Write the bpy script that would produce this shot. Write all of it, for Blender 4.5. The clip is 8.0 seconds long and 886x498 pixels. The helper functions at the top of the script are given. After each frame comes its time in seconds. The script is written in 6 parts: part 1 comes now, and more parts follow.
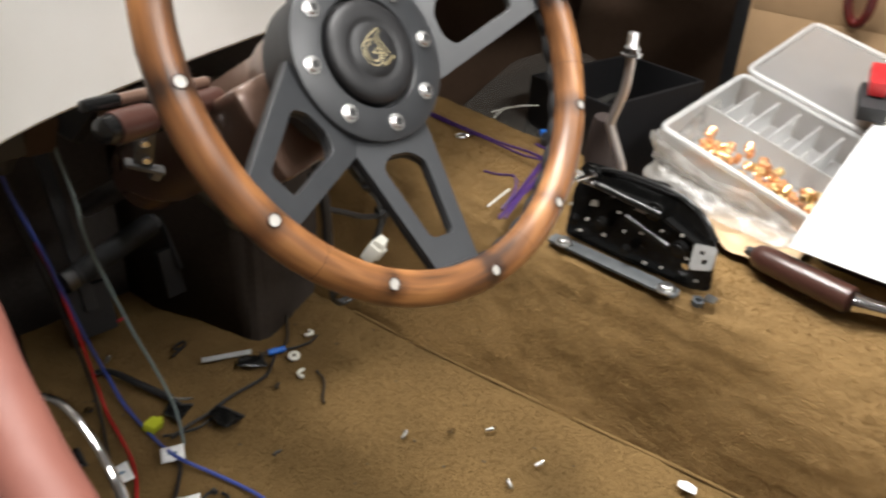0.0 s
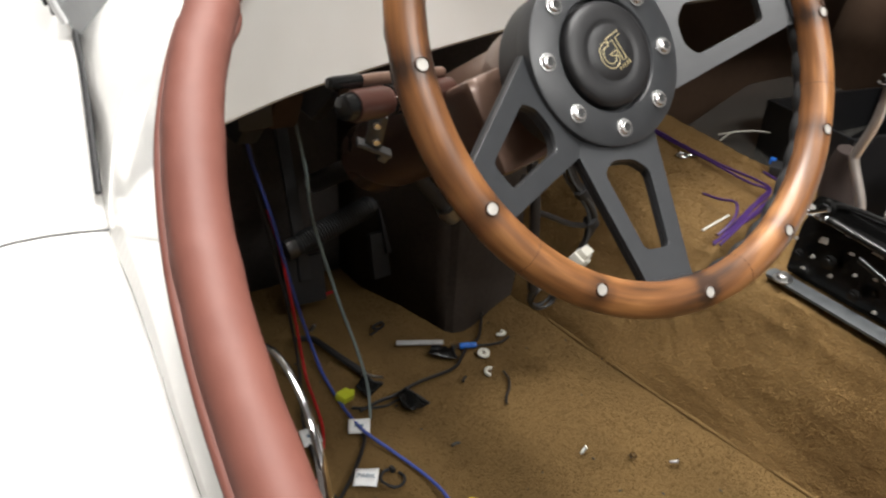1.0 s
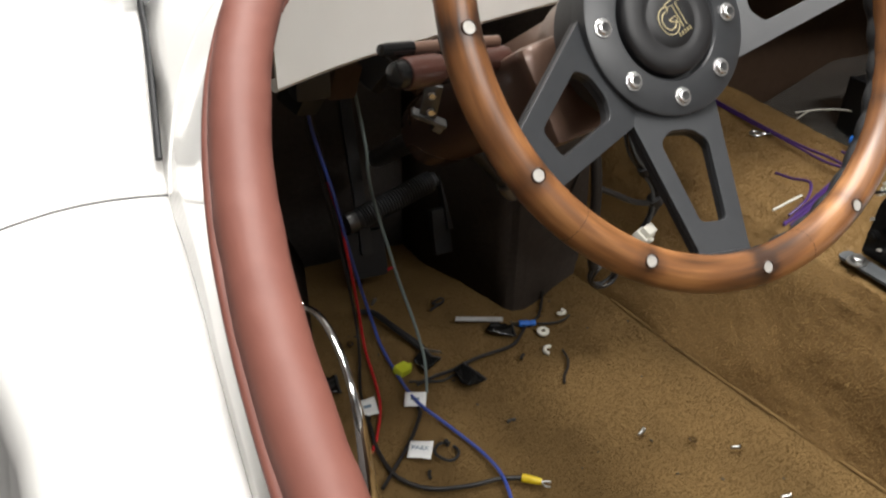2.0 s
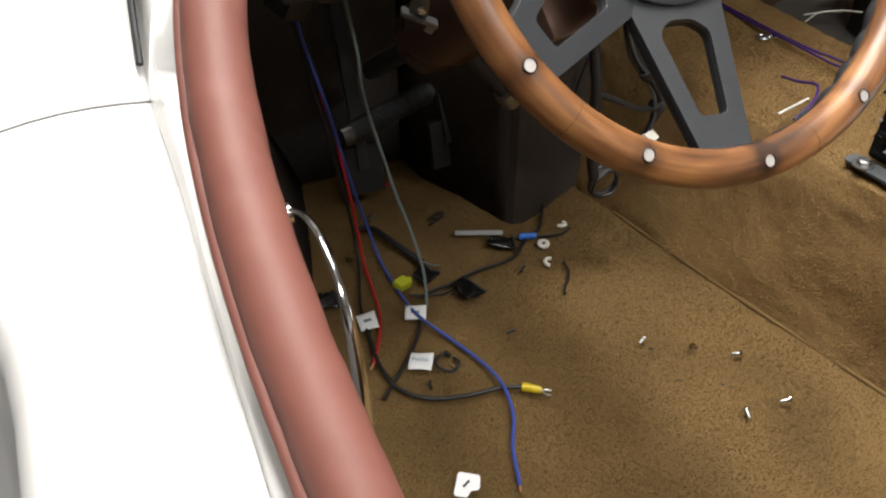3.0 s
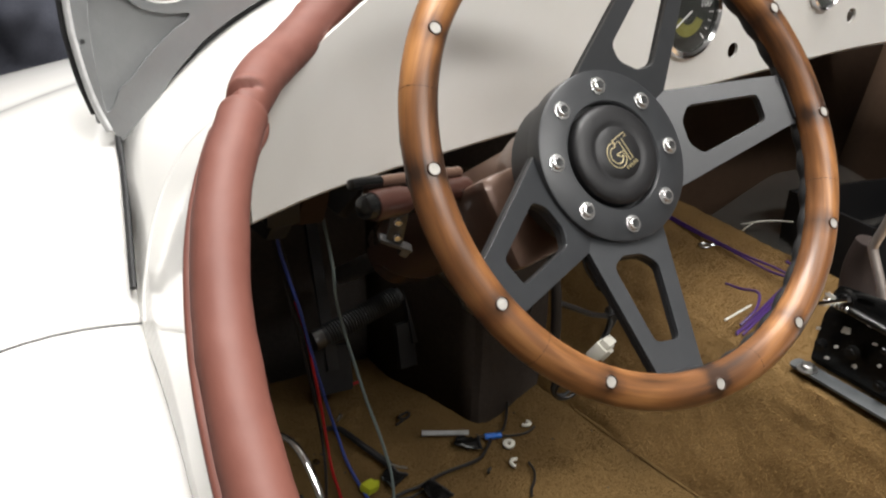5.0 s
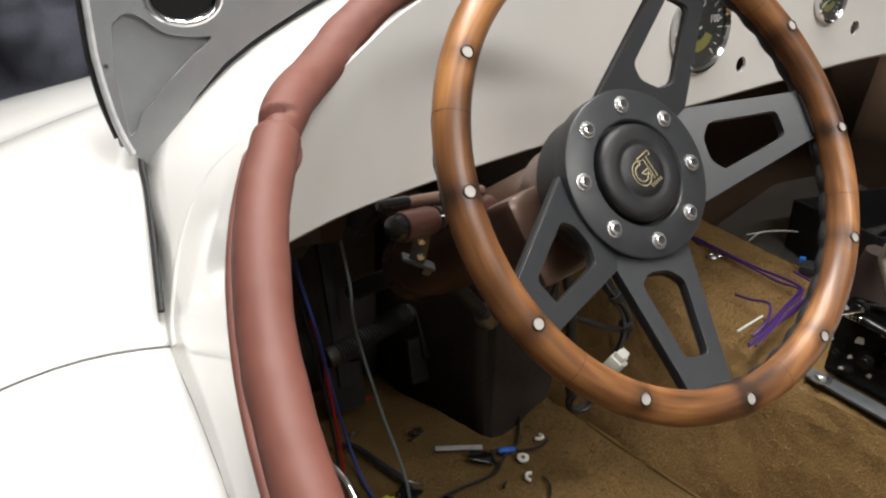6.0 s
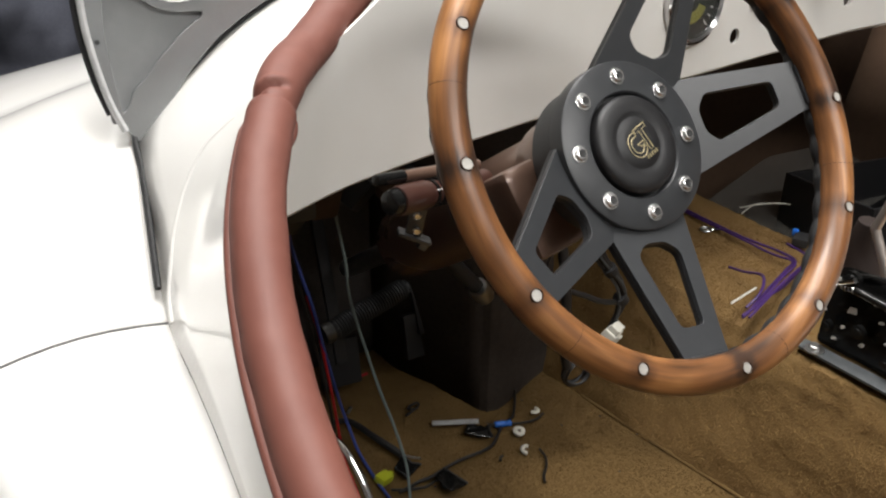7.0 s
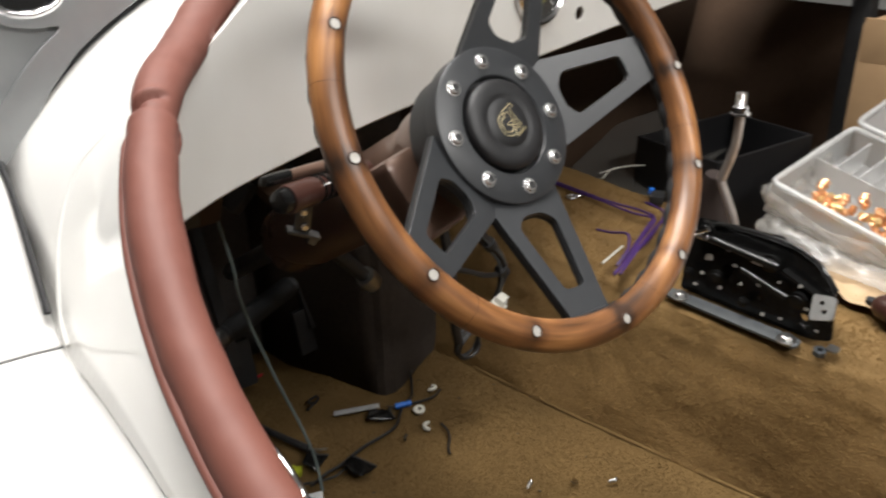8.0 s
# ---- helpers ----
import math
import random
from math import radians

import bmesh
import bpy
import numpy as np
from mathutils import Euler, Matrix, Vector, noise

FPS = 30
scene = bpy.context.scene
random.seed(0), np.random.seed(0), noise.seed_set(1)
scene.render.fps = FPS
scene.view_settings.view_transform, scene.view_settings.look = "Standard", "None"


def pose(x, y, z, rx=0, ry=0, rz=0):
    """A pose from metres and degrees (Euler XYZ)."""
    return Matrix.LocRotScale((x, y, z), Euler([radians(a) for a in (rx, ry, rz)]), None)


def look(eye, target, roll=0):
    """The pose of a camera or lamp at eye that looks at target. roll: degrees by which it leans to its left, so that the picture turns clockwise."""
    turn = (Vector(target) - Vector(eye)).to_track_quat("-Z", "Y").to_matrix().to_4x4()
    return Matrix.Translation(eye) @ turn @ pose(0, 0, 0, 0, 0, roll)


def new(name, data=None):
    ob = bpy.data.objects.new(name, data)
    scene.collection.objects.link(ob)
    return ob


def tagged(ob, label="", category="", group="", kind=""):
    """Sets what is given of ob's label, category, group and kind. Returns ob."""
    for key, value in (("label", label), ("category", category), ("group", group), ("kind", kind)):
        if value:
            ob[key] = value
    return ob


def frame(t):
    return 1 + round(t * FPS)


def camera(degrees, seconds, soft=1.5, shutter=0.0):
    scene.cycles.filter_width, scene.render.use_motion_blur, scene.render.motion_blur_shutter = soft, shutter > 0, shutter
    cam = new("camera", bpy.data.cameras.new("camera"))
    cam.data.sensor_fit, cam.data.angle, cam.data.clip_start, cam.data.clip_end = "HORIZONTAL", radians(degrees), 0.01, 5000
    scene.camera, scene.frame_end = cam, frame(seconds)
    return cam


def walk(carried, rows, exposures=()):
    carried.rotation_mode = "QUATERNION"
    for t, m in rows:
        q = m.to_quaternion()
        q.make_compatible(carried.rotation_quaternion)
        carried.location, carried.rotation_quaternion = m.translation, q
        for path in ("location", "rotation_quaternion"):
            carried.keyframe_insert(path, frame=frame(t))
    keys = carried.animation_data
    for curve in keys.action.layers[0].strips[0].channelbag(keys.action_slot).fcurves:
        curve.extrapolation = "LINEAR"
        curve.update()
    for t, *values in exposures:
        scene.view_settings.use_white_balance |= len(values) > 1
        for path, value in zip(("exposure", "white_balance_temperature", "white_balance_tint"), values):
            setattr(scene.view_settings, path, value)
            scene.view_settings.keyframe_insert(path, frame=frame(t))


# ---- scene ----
# ---- camera and walk ----
cam = camera(56.9, 8.0, soft=2.2, shutter=0.4)
# seconds, eye x y z in metres, turn rx ry rz in degrees
PATH = [
    (0.0, -0.3544, -0.3522, 0.6386, 60.07, -2.94, -46.72),
    (0.5, -0.3582, -0.3441, 0.6294, 60.27, -2.8, -37.4),
    (1.0, -0.361, -0.3483, 0.6295, 60.12, -2.78, -30.98),
    (1.2, -0.3604, -0.3502, 0.6297, 60.24, -2.73, -29.12),
    (2.3, -0.3423, -0.3579, 0.611, 57.39, -0.47, -25.43),
    (2.5, -0.3394, -0.3572, 0.6045, 55.5, -0.08, -25.74),
    (3.0, -0.3404, -0.3579, 0.6026, 53.52, -0.08, -26.36),
    (3.5, -0.3443, -0.3567, 0.608, 55.54, -0.58, -26.5),
    (4.0, -0.3479, -0.3614, 0.6179, 59.93, -0.81, -26.3),
    (4.5, -0.3524, -0.364, 0.6314, 64.02, -1.19, -27.38),
    (5.0, -0.3598, -0.3684, 0.6432, 66.16, -1.52, -28.96),
    (5.2, -0.3628, -0.3675, 0.6466, 66.72, -1.24, -29.18),
    (6.3, -0.3845, -0.3545, 0.65, 66.91, -0.94, -29.92),
    (6.5, -0.3839, -0.3535, 0.649, 66.33, -0.92, -29.93),
    (7.0, -0.3851, -0.3577, 0.6476, 65.38, -0.66, -30.53),
    (7.5, -0.3924, -0.3603, 0.6477, 64.34, -0.08, -33.6),
    (8.0, -0.4091, -0.3682, 0.6579, 64.4, 1.27, -41.32),
]
EXPOSURES = [(0.0, 0.22), (1.0, 0.02), (2.5, -0.1), (3.0, 0.0), (4.0, 0.05), (5.0, -0.22), (6.5, -0.38), (7.5, -0.38), (8.0, -0.25)]
walk(cam, [(t, pose(x, y, z, a, b, c)) for t, x, y, z, a, b, c in PATH], EXPOSURES)

# ---- world and lights: a closed garage with assumed strip lights ----
world = bpy.data.worlds.new("garage_air")
world.use_nodes = True
world.node_tree.nodes["Background"].inputs["Color"].default_value = (0.05, 0.05, 0.055, 1)
world.node_tree.nodes["Background"].inputs["Strength"].default_value = 0.3
scene.world = world


def strip_lamp(name, at, size, watts, aim=(0, 0, 0)):
    data = bpy.data.lights.new(name, "AREA")
    data.shape, data.size, data.size_y, data.energy = "RECTANGLE", size[0], size[1], watts
    data.color = (1.0, 0.98, 0.955)
    ob = new(name, data)
    ob.matrix_world = look(at, aim)
    return ob


# unseen ceiling strips; the third is an added fill for dash and footwell
LAMPS = [((-0.20, 0.45, 2.28), (0.24, 1.3), 64, (-0.20, 0.45, 0.0)),
         ((0.45, 0.05, 2.28), (0.24, 1.3), 30, (0.45, 0.05, 0.0)),
         ((0.20, -1.9, 2.28), (2.2, 0.24), 52, (0.2, -1.1, 0.0))]
for at, size, watts, aim in LAMPS:
    strip_lamp("assumed_ceiling_lamp", at, size, watts, aim)

# ---- materials ----


def material(name, base, rough=0.5, metal=0.0, second=None, scale=30.0, mix=0.5, fine=300.0, bump=0.1, depth=0.001,
             spec=0.5, coat=0.0, stretch=(1, 1, 1), patch=6.0, patch_amount=0.15, rough_var=0.1, transmission=0.0, alpha=1.0, island=0.0):
    """A surface with a base colour, grain of a second colour, larger stains and a fine relief, all in metres."""
    m = bpy.data.materials.new(name)
    m.use_nodes = True
    nt, nodes = m.node_tree, m.node_tree.nodes
    b = nodes["Principled BSDF"]
    second = second or tuple(c * 0.75 for c in base)
    tc = nodes.new("ShaderNodeTexCoord")
    mp = nodes.new("ShaderNodeMapping")
    mp.inputs["Scale"].default_value = stretch
    nt.links.new(tc.outputs["Object"], mp.inputs["Vector"])

    def noise_node(s, detail):
        n = nodes.new("ShaderNodeTexNoise")
        n.inputs["Scale"].default_value, n.inputs["Detail"].default_value = s, detail
        nt.links.new(mp.outputs["Vector"], n.inputs["Vector"])
        return n

    def mixer(fac, a, c):
        n = nodes.new("ShaderNodeMix")
        n.data_type = "RGBA"
        for sock, v in ((n.inputs["Factor"], fac), (n.inputs["A"], a), (n.inputs["B"], c)):
            if isinstance(v, (tuple, float, int)):
                sock.default_value = (*v, 1) if isinstance(v, tuple) else v
            else:
                nt.links.new(v, sock)
        return n.outputs["Result"]

    def ramp(src, lo, hi, out=1.0):
        n = nodes.new("ShaderNodeMapRange")
        n.inputs["From Min"].default_value, n.inputs["From Max"].default_value = lo, hi
        n.inputs["To Max"].default_value = out
        nt.links.new(src, n.inputs["Value"])
        return n.outputs["Result"]

    grain = noise_node(scale, 4)
    stain = noise_node(patch, 3)
    col = mixer(ramp(grain.outputs["Fac"], 0.35, 0.7, mix), base, second)
    col = mixer(ramp(stain.outputs["Fac"], 0.45, 0.75, patch_amount), col, tuple(c * 0.45 for c in base))
    if island:
        geo = nodes.new("ShaderNodeNewGeometry")
        hsv = nodes.new("ShaderNodeHueSaturation")
        vr = nodes.new("ShaderNodeMapRange")
        vr.inputs["To Min"].default_value, vr.inputs["To Max"].default_value = 1 - island, 1 + island
        nt.links.new(geo.outputs["Random Per Island"], vr.inputs["Value"])
        nt.links.new(vr.outputs["Result"], hsv.inputs["Value"])
        nt.links.new(col, hsv.inputs["Color"])
        col = hsv.outputs["Color"]
    nt.links.new(col, b.inputs["Base Color"])
    rr = nodes.new("ShaderNodeMapRange")
    rr.inputs["To Min"].default_value, rr.inputs["To Max"].default_value = max(0.02, rough - rough_var), min(1, rough + rough_var)
    nt.links.new(stain.outputs["Fac"], rr.inputs["Value"])
    nt.links.new(rr.outputs["Result"], b.inputs["Roughness"])
    if bump:
        fn = noise_node(fine, 3)
        bp = nodes.new("ShaderNodeBump")
        bp.inputs["Strength"].default_value, bp.inputs["Distance"].default_value = bump, depth
        nt.links.new(fn.outputs["Fac"], bp.inputs["Height"])
        nt.links.new(bp.outputs["Normal"], b.inputs["Normal"])
    b.inputs["Metallic"].default_value = metal
    b.inputs["Specular IOR Level"].default_value = spec
    b.inputs["Coat Weight"].default_value = coat
    b.inputs["Coat Roughness"].default_value = 0.06
    b.inputs["Transmission Weight"].default_value = transmission
    b.inputs["Alpha"].default_value = alpha
    return m


WHITE = material("white_body_paint", (0.80, 0.79, 0.765), 0.32, second=(0.77, 0.75, 0.70), scale=12, fine=60, bump=0.02, coat=0.9, patch_amount=0.05)
DASH_WHITE = material("white_dash_paint", (0.78, 0.77, 0.735), 0.4, second=(0.74, 0.72, 0.67), scale=18, fine=90, bump=0.04, patch_amount=0.06)
PAD = material("red_brown_leatherette", (0.180, 0.064, 0.046), 0.63, second=(0.15, 0.050, 0.037), scale=60, fine=900, bump=0.12, depth=0.0004, patch=9, patch_amount=0.2)
CARPET = material("tan_carpet", (0.172, 0.108, 0.043), 0.95, second=(0.134, 0.084, 0.033), scale=420, mix=0.5, fine=900, bump=0.5, depth=0.002, spec=0.1, patch=7, patch_amount=0.6)
# one tan pile: soiled and darkened for the shaded floor, lightened for the tunnel
PILE = material("soiled_shaded_tan_pile", (0.178, 0.112, 0.044), 0.95, second=(0.118, 0.073, 0.028), scale=34, mix=0.7, bump=0, spec=0.1, patch=7, patch_amount=0.5, island=0.07)
TUNNEL_PILE = material("lightened_tan_pile", (0.250, 0.154, 0.059), 0.95, second=(0.186, 0.112, 0.042), scale=30, mix=0.7, bump=0, spec=0.1, patch=9, patch_amount=0.45, island=0.07)
# dark grey stands in for shade and haze on the brownish footwell lining
SHADED_LINING = material("shaded_footwell_lining", (0.105, 0.093, 0.086), 0.95, second=(0.075, 0.067, 0.062), scale=150, mix=0.7, fine=600, bump=0.8, depth=0.002, spec=0.1, patch=8, patch_amount=0.5)
# tan carpet lightened like its pile, in place of light on the tunnel
TUNNEL_CARPET = material("lightened_tan_carpet", (0.235, 0.147, 0.062), 0.95, second=(0.190, 0.117, 0.048), scale=420, mix=0.5, fine=900, bump=0.5, depth=0.002, spec=0.1, patch=9, patch_amount=0.45)
# tan carpet with the shade under the dash put into its colour
SHADED_BOX_CARPET = material("shaded_tan_carpet", (0.064, 0.051, 0.042), 0.95, second=(0.046, 0.037, 0.031), scale=150, mix=0.7, fine=600, bump=0.8, depth=0.002, spec=0.1, patch=8, patch_amount=0.5)
BROWN_TRIM = material("brown_trim_board", (0.065, 0.039, 0.024), 0.85, spec=0.2, second=(0.048, 0.028, 0.017), scale=80, fine=400, bump=0.3, patch_amount=0.3)
BLACK = material("black_satin_paint", (0.018, 0.019, 0.021), 0.42, second=(0.024, 0.025, 0.027), scale=80, fine=500, bump=0.08)
GLOSS_BLACK = material("gloss_black_enamel", (0.006, 0.006, 0.006), 0.24, second=(0.012, 0.012, 0.011), scale=40, fine=160, bump=0.25, depth=0.0006, patch_amount=0.3)
SPOKE = material("black_anodised_spoke", (0.030, 0.032, 0.035), 0.36, second=(0.04, 0.042, 0.045), scale=90, fine=700, bump=0.05, spec=0.6)
RUBBER = material("black_rubber", (0.014, 0.014, 0.015), 0.6, second=(0.022, 0.022, 0.022), scale=120, fine=500, bump=0.2)
CHROME = material("chrome", (0.80, 0.80, 0.81), 0.10, 1.0, second=(0.72, 0.72, 0.73), scale=50, fine=200, bump=0.03, patch_amount=0.1, rough_var=0.05)
STEEL = material("zinc_steel", (0.50, 0.50, 0.49), 0.32, 1.0, second=(0.36, 0.36, 0.35), scale=120, fine=500, bump=0.15, patch_amount=0.3)
ALU = material("brushed_aluminium", (0.72, 0.73, 0.73), 0.38, 0.45, second=(0.42, 0.43, 0.43), scale=90, fine=400, bump=0.1, patch_amount=0.25)
PRIMER_PANEL = material("matt_grey_cast_metal", (0.215, 0.222, 0.224), 0.5, 0.3, second=(0.26, 0.265, 0.265), scale=60, fine=300, bump=0.12, patch_amount=0.1)
GREY_PRIMER = material("grey_cast_metal", (0.40, 0.415, 0.42), 0.24, 0.65, second=(0.34, 0.35, 0.355), scale=60, fine=300, bump=0.12, patch_amount=0.2)
COLUMN = material("brown_metallic_paint", (0.155, 0.094, 0.068), 0.30, 0.25, second=(0.135, 0.080, 0.058), scale=200, fine=500, bump=0.06, coat=0.3)
FLOOR_CONC = material("garage_concrete", (0.24, 0.235, 0.23), 0.8, second=(0.18, 0.175, 0.17), scale=14, fine=120, bump=0.3, patch=2, patch_amount=0.4)
WALL_PAINT = material("garage_wall_paint", (0.50, 0.495, 0.48), 0.8, second=(0.46, 0.455, 0.44), scale=8, fine=80, bump=0.15, patch=1.2)
CLOTH = material("dark_navy_cloth", (0.050, 0.053, 0.068), 0.9, second=(0.07, 0.073, 0.09), scale=200, fine=900, bump=0.4, spec=0.2)
CARD = material("tan_cardboard", (0.36, 0.23, 0.12), 0.85, second=(0.31, 0.195, 0.10), scale=40, fine=250, bump=0.15, patch=5)
PAPER = material("white_paper", (0.86, 0.86, 0.85), 0.7, second=(0.82, 0.82, 0.81), scale=30, fine=200, bump=0.03, patch_amount=0.03)
INK = material("black_print", (0.03, 0.03, 0.035), 0.7, bump=0)
COPPER = material("copper_fittings", (0.92, 0.47, 0.24), 0.3, 0.75, second=(0.9, 0.6, 0.32), scale=80, fine=300, bump=0.1)
GOLD = material("pale_gold_print", (0.72, 0.62, 0.36), 0.4, 0.3, bump=0)
FROSTED = material("frosted_plastic", (0.84, 0.84, 0.83), 0.32, second=(0.74, 0.74, 0.73), scale=30, fine=150, bump=0.1, transmission=0.6, alpha=0.72, patch_amount=0.05)
FROST_LID = material("thin_frosted_lid", (0.42, 0.42, 0.42), 0.35, second=(0.38, 0.38, 0.38), scale=30, fine=150, bump=0.1, transmission=0.5, alpha=0.5, patch_amount=0.05)
FILM = material("clear_plastic_film", (0.8, 0.78, 0.74), 0.2, second=(0.7, 0.68, 0.64), scale=20, fine=60, bump=0.6, depth=0.004, transmission=0.6, alpha=0.45)
BLUE_WIRE = material("blue_insulation", (0.050, 0.085, 0.36), 0.4, fine=400, bump=0.05)
RED_WIRE = material("red_insulation", (0.50, 0.020, 0.022), 0.4, fine=400, bump=0.05)
GREY_WIRE = material("grey_insulation", (0.20, 0.255, 0.255), 0.5, fine=400, bump=0.05)
BLACK_WIRE = material("black_insulation", (0.016, 0.014, 0.013), 0.5, fine=400, bump=0.05)
PURPLE_WIRE = material("purple_insulation", (0.055, 0.020, 0.13), 0.4, fine=400, bump=0.05)
YELLOW = material("yellow_nylon", (0.75, 0.55, 0.02), 0.4, fine=300, bump=0.05)
LIME = material("lime_yellow_nylon", (0.50, 0.55, 0.03), 0.45, fine=300, bump=0.05)
BLUE_PLASTIC = material("blue_nylon", (0.02, 0.14, 0.55), 0.35, fine=300, bump=0.05)
NYLON = material("milky_nylon", (0.70, 0.68, 0.60), 0.4, fine=300, bump=0.05)
BROWN_GRIP = material("dark_brown_grip", (0.055, 0.022, 0.016), 0.32, second=(0.04, 0.016, 0.012), scale=60, fine=400, bump=0.1, coat=0.2)
GLASS = material("gauge_glass", (0.9, 0.9, 0.9), 0.03, bump=0, transmission=1.0, patch_amount=0)
DIAL = material("dark_dial_face", (0.02, 0.022, 0.018), 0.5, fine=200, bump=0)
OLIVE = material("olive_dial_band", (0.22, 0.21, 0.05), 0.5, fine=200, bump=0)
RIVET = material("nickel_rivet", (0.44, 0.42, 0.38), 0.5, 0.15, second=(0.6, 0.58, 0.55), scale=300, fine=800, bump=0.1, patch_amount=0.1)
SCORCH = material("scorched_shaded_wood", (0.05, 0.02, 0.008), 0.5, fine=400, bump=0.1)


def rim_wood():
    """Varnished wood with its grain running round the wheel's ring."""
    m = bpy.data.materials.new("varnished_rim_wood")
    m.use_nodes = True
    nt, nodes = m.node_tree, m.node_tree.nodes
    b = nodes["Principled BSDF"]
    tc, sep = nodes.new("ShaderNodeTexCoord"), nodes.new("ShaderNodeSeparateXYZ")
    nt.links.new(tc.outputs["Object"], sep.inputs[0])

    def calc(op, a, c=None):
        n = nodes.new("ShaderNodeMath")
        n.operation = op
        for i, v in enumerate((a, c)):
            if v is None:
                continue
            if isinstance(v, (int, float)):
                n.inputs[i].default_value = v
            else:
                nt.links.new(v, n.inputs[i])
        return n.outputs[0]
    ang = calc("ARCTAN2", sep.outputs["Y"], sep.outputs["X"])
    rad = calc("SQRT", calc("ADD", calc("MULTIPLY", sep.outputs["X"], sep.outputs["X"]), calc("MULTIPLY", sep.outputs["Y"], sep.outputs["Y"])))
    # a closed walk round the ring keeps the grain free of a seam
    cx, cy = calc("MULTIPLY", calc("COSINE", ang), 1.0), calc("MULTIPLY", calc("SINE", ang), 1.0)

    def field(along, across, detail):
        c = nodes.new("ShaderNodeCombineXYZ")
        nt.links.new(calc("ADD", calc("MULTIPLY", cx, along), calc("MULTIPLY", rad, across)), c.inputs[0])
        nt.links.new(calc("ADD", calc("MULTIPLY", cy, along), calc("MULTIPLY", rad, across * 0.7)), c.inputs[1])
        nt.links.new(calc("MULTIPLY", sep.outputs["Z"], across), c.inputs[2])
        n = nodes.new("ShaderNodeTexNoise")
        n.inputs["Scale"].default_value, n.inputs["Detail"].default_value = 1.0, detail
        nt.links.new(c.outputs[0], n.inputs["Vector"])
        return n.outputs["Fac"]
    ramp = nodes.new("ShaderNodeValToRGB")
    el = ramp.color_ramp.elements
    el[0].position, el[0].color = 0.33, (0.040, 0.018, 0.009, 1)
    el[1].position, el[1].color = 0.66, (0.43, 0.195, 0.066, 1)
    mid = el.new(0.50)
    mid.color = (0.195, 0.079, 0.026, 1)
    blend = calc("ADD", calc("MULTIPLY", field(1.9, 30, 2), 0.76), calc("MULTIPLY", field(5.0, 330, 6), 0.24))
    # dark smudges round the twelve rivets, uneven from one to the next
    near = nodes.new("ShaderNodeMapRange")
    near.inputs["From Min"].default_value, near.inputs["From Max"].default_value = 0.0, 0.42
    near.inputs["To Min"].default_value, near.inputs["To Max"].default_value = 0.17, 0.0
    nt.links.new(calc("ABSOLUTE", calc("SINE", calc("MULTIPLY", ang, 6.0))), near.inputs["Value"])
    blend = calc("SUBTRACT", blend, calc("MULTIPLY", near.outputs["Result"], calc("MULTIPLY", field(3.0, 60, 2), 1.6)))
    nt.links.new(blend, ramp.inputs["Fac"])
    nt.links.new(ramp.outputs["Color"], b.inputs["Base Color"])
    b.inputs["Roughness"].default_value = 0.40
    b.inputs["Coat Weight"].default_value, b.inputs["Coat Roughness"].default_value = 0.18, 0.28
    bp = nodes.new("ShaderNodeBump")
    bp.inputs["Strength"].default_value, bp.inputs["Distance"].default_value = 0.10, 0.0006
    nt.links.new(field(9.0, 620, 5), bp.inputs["Height"])
    nt.links.new(bp.outputs["Normal"], b.inputs["Normal"])
    return m


WOOD = rim_wood()
LAMP_GLOW = bpy.data.materials.new("lamp_diffuser")
LAMP_GLOW.use_nodes = True
LAMP_GLOW.node_tree.nodes["Principled BSDF"].inputs["Emission Color"].default_value = (1, 0.97, 0.93, 1)
LAMP_GLOW.node_tree.nodes["Principled BSDF"].inputs["Emission Strength"].default_value = 6.0

# ---- mesh helpers ----


def finish(bm, name, mat, smooth=True, sharp=40):
    me = bpy.data.meshes.new(name)
    bmesh.ops.recalc_face_normals(bm, faces=bm.faces)
    bm.to_mesh(me)
    bm.free()
    for p in me.polygons:
        p.use_smooth = smooth
    if smooth:
        me.set_sharp_from_angle(angle=radians(sharp))
    me.materials.append(mat)
    return me


def part(name, bm, mat, parent=None, label="", smooth=True, sharp=40):
    """One mesh object from a bmesh, under a thing or a part."""
    ob = new(name, finish(bm, name, mat, smooth, sharp))
    if parent:
        ob.parent = parent
    if label:
        ob["label"] = label
    return ob


def thing(name, label, category, group="", kind="", at=None):
    ob = new(name)
    ob.empty_display_size = 0.01
    if at is not None:
        ob.matrix_world = at
    return tagged(ob, label, category, group, kind)


def spline(pts, n, closed=False):
    """Catmull-Rom through points, n samples a span."""
    pts = [Vector(p) for p in pts]
    out = []
    k = len(pts)
    spans = k if closed else k - 1
    for i in range(spans):
        if closed:
            a, b, c, d = pts[i - 1], pts[i], pts[(i + 1) % k], pts[(i + 2) % k]
        else:
            a, b, c, d = pts[max(0, i - 1)], pts[i], pts[i + 1], pts[min(k - 1, i + 2)]
        for j in range(n):
            t = j / n
            out.append(0.5 * ((2 * b) + (c - a) * t + (2 * a - 5 * b + 4 * c - d) * t * t + (3 * b - a - 3 * c + d) * t ** 3))
    if not closed:
        out.append(pts[-1])
    return out


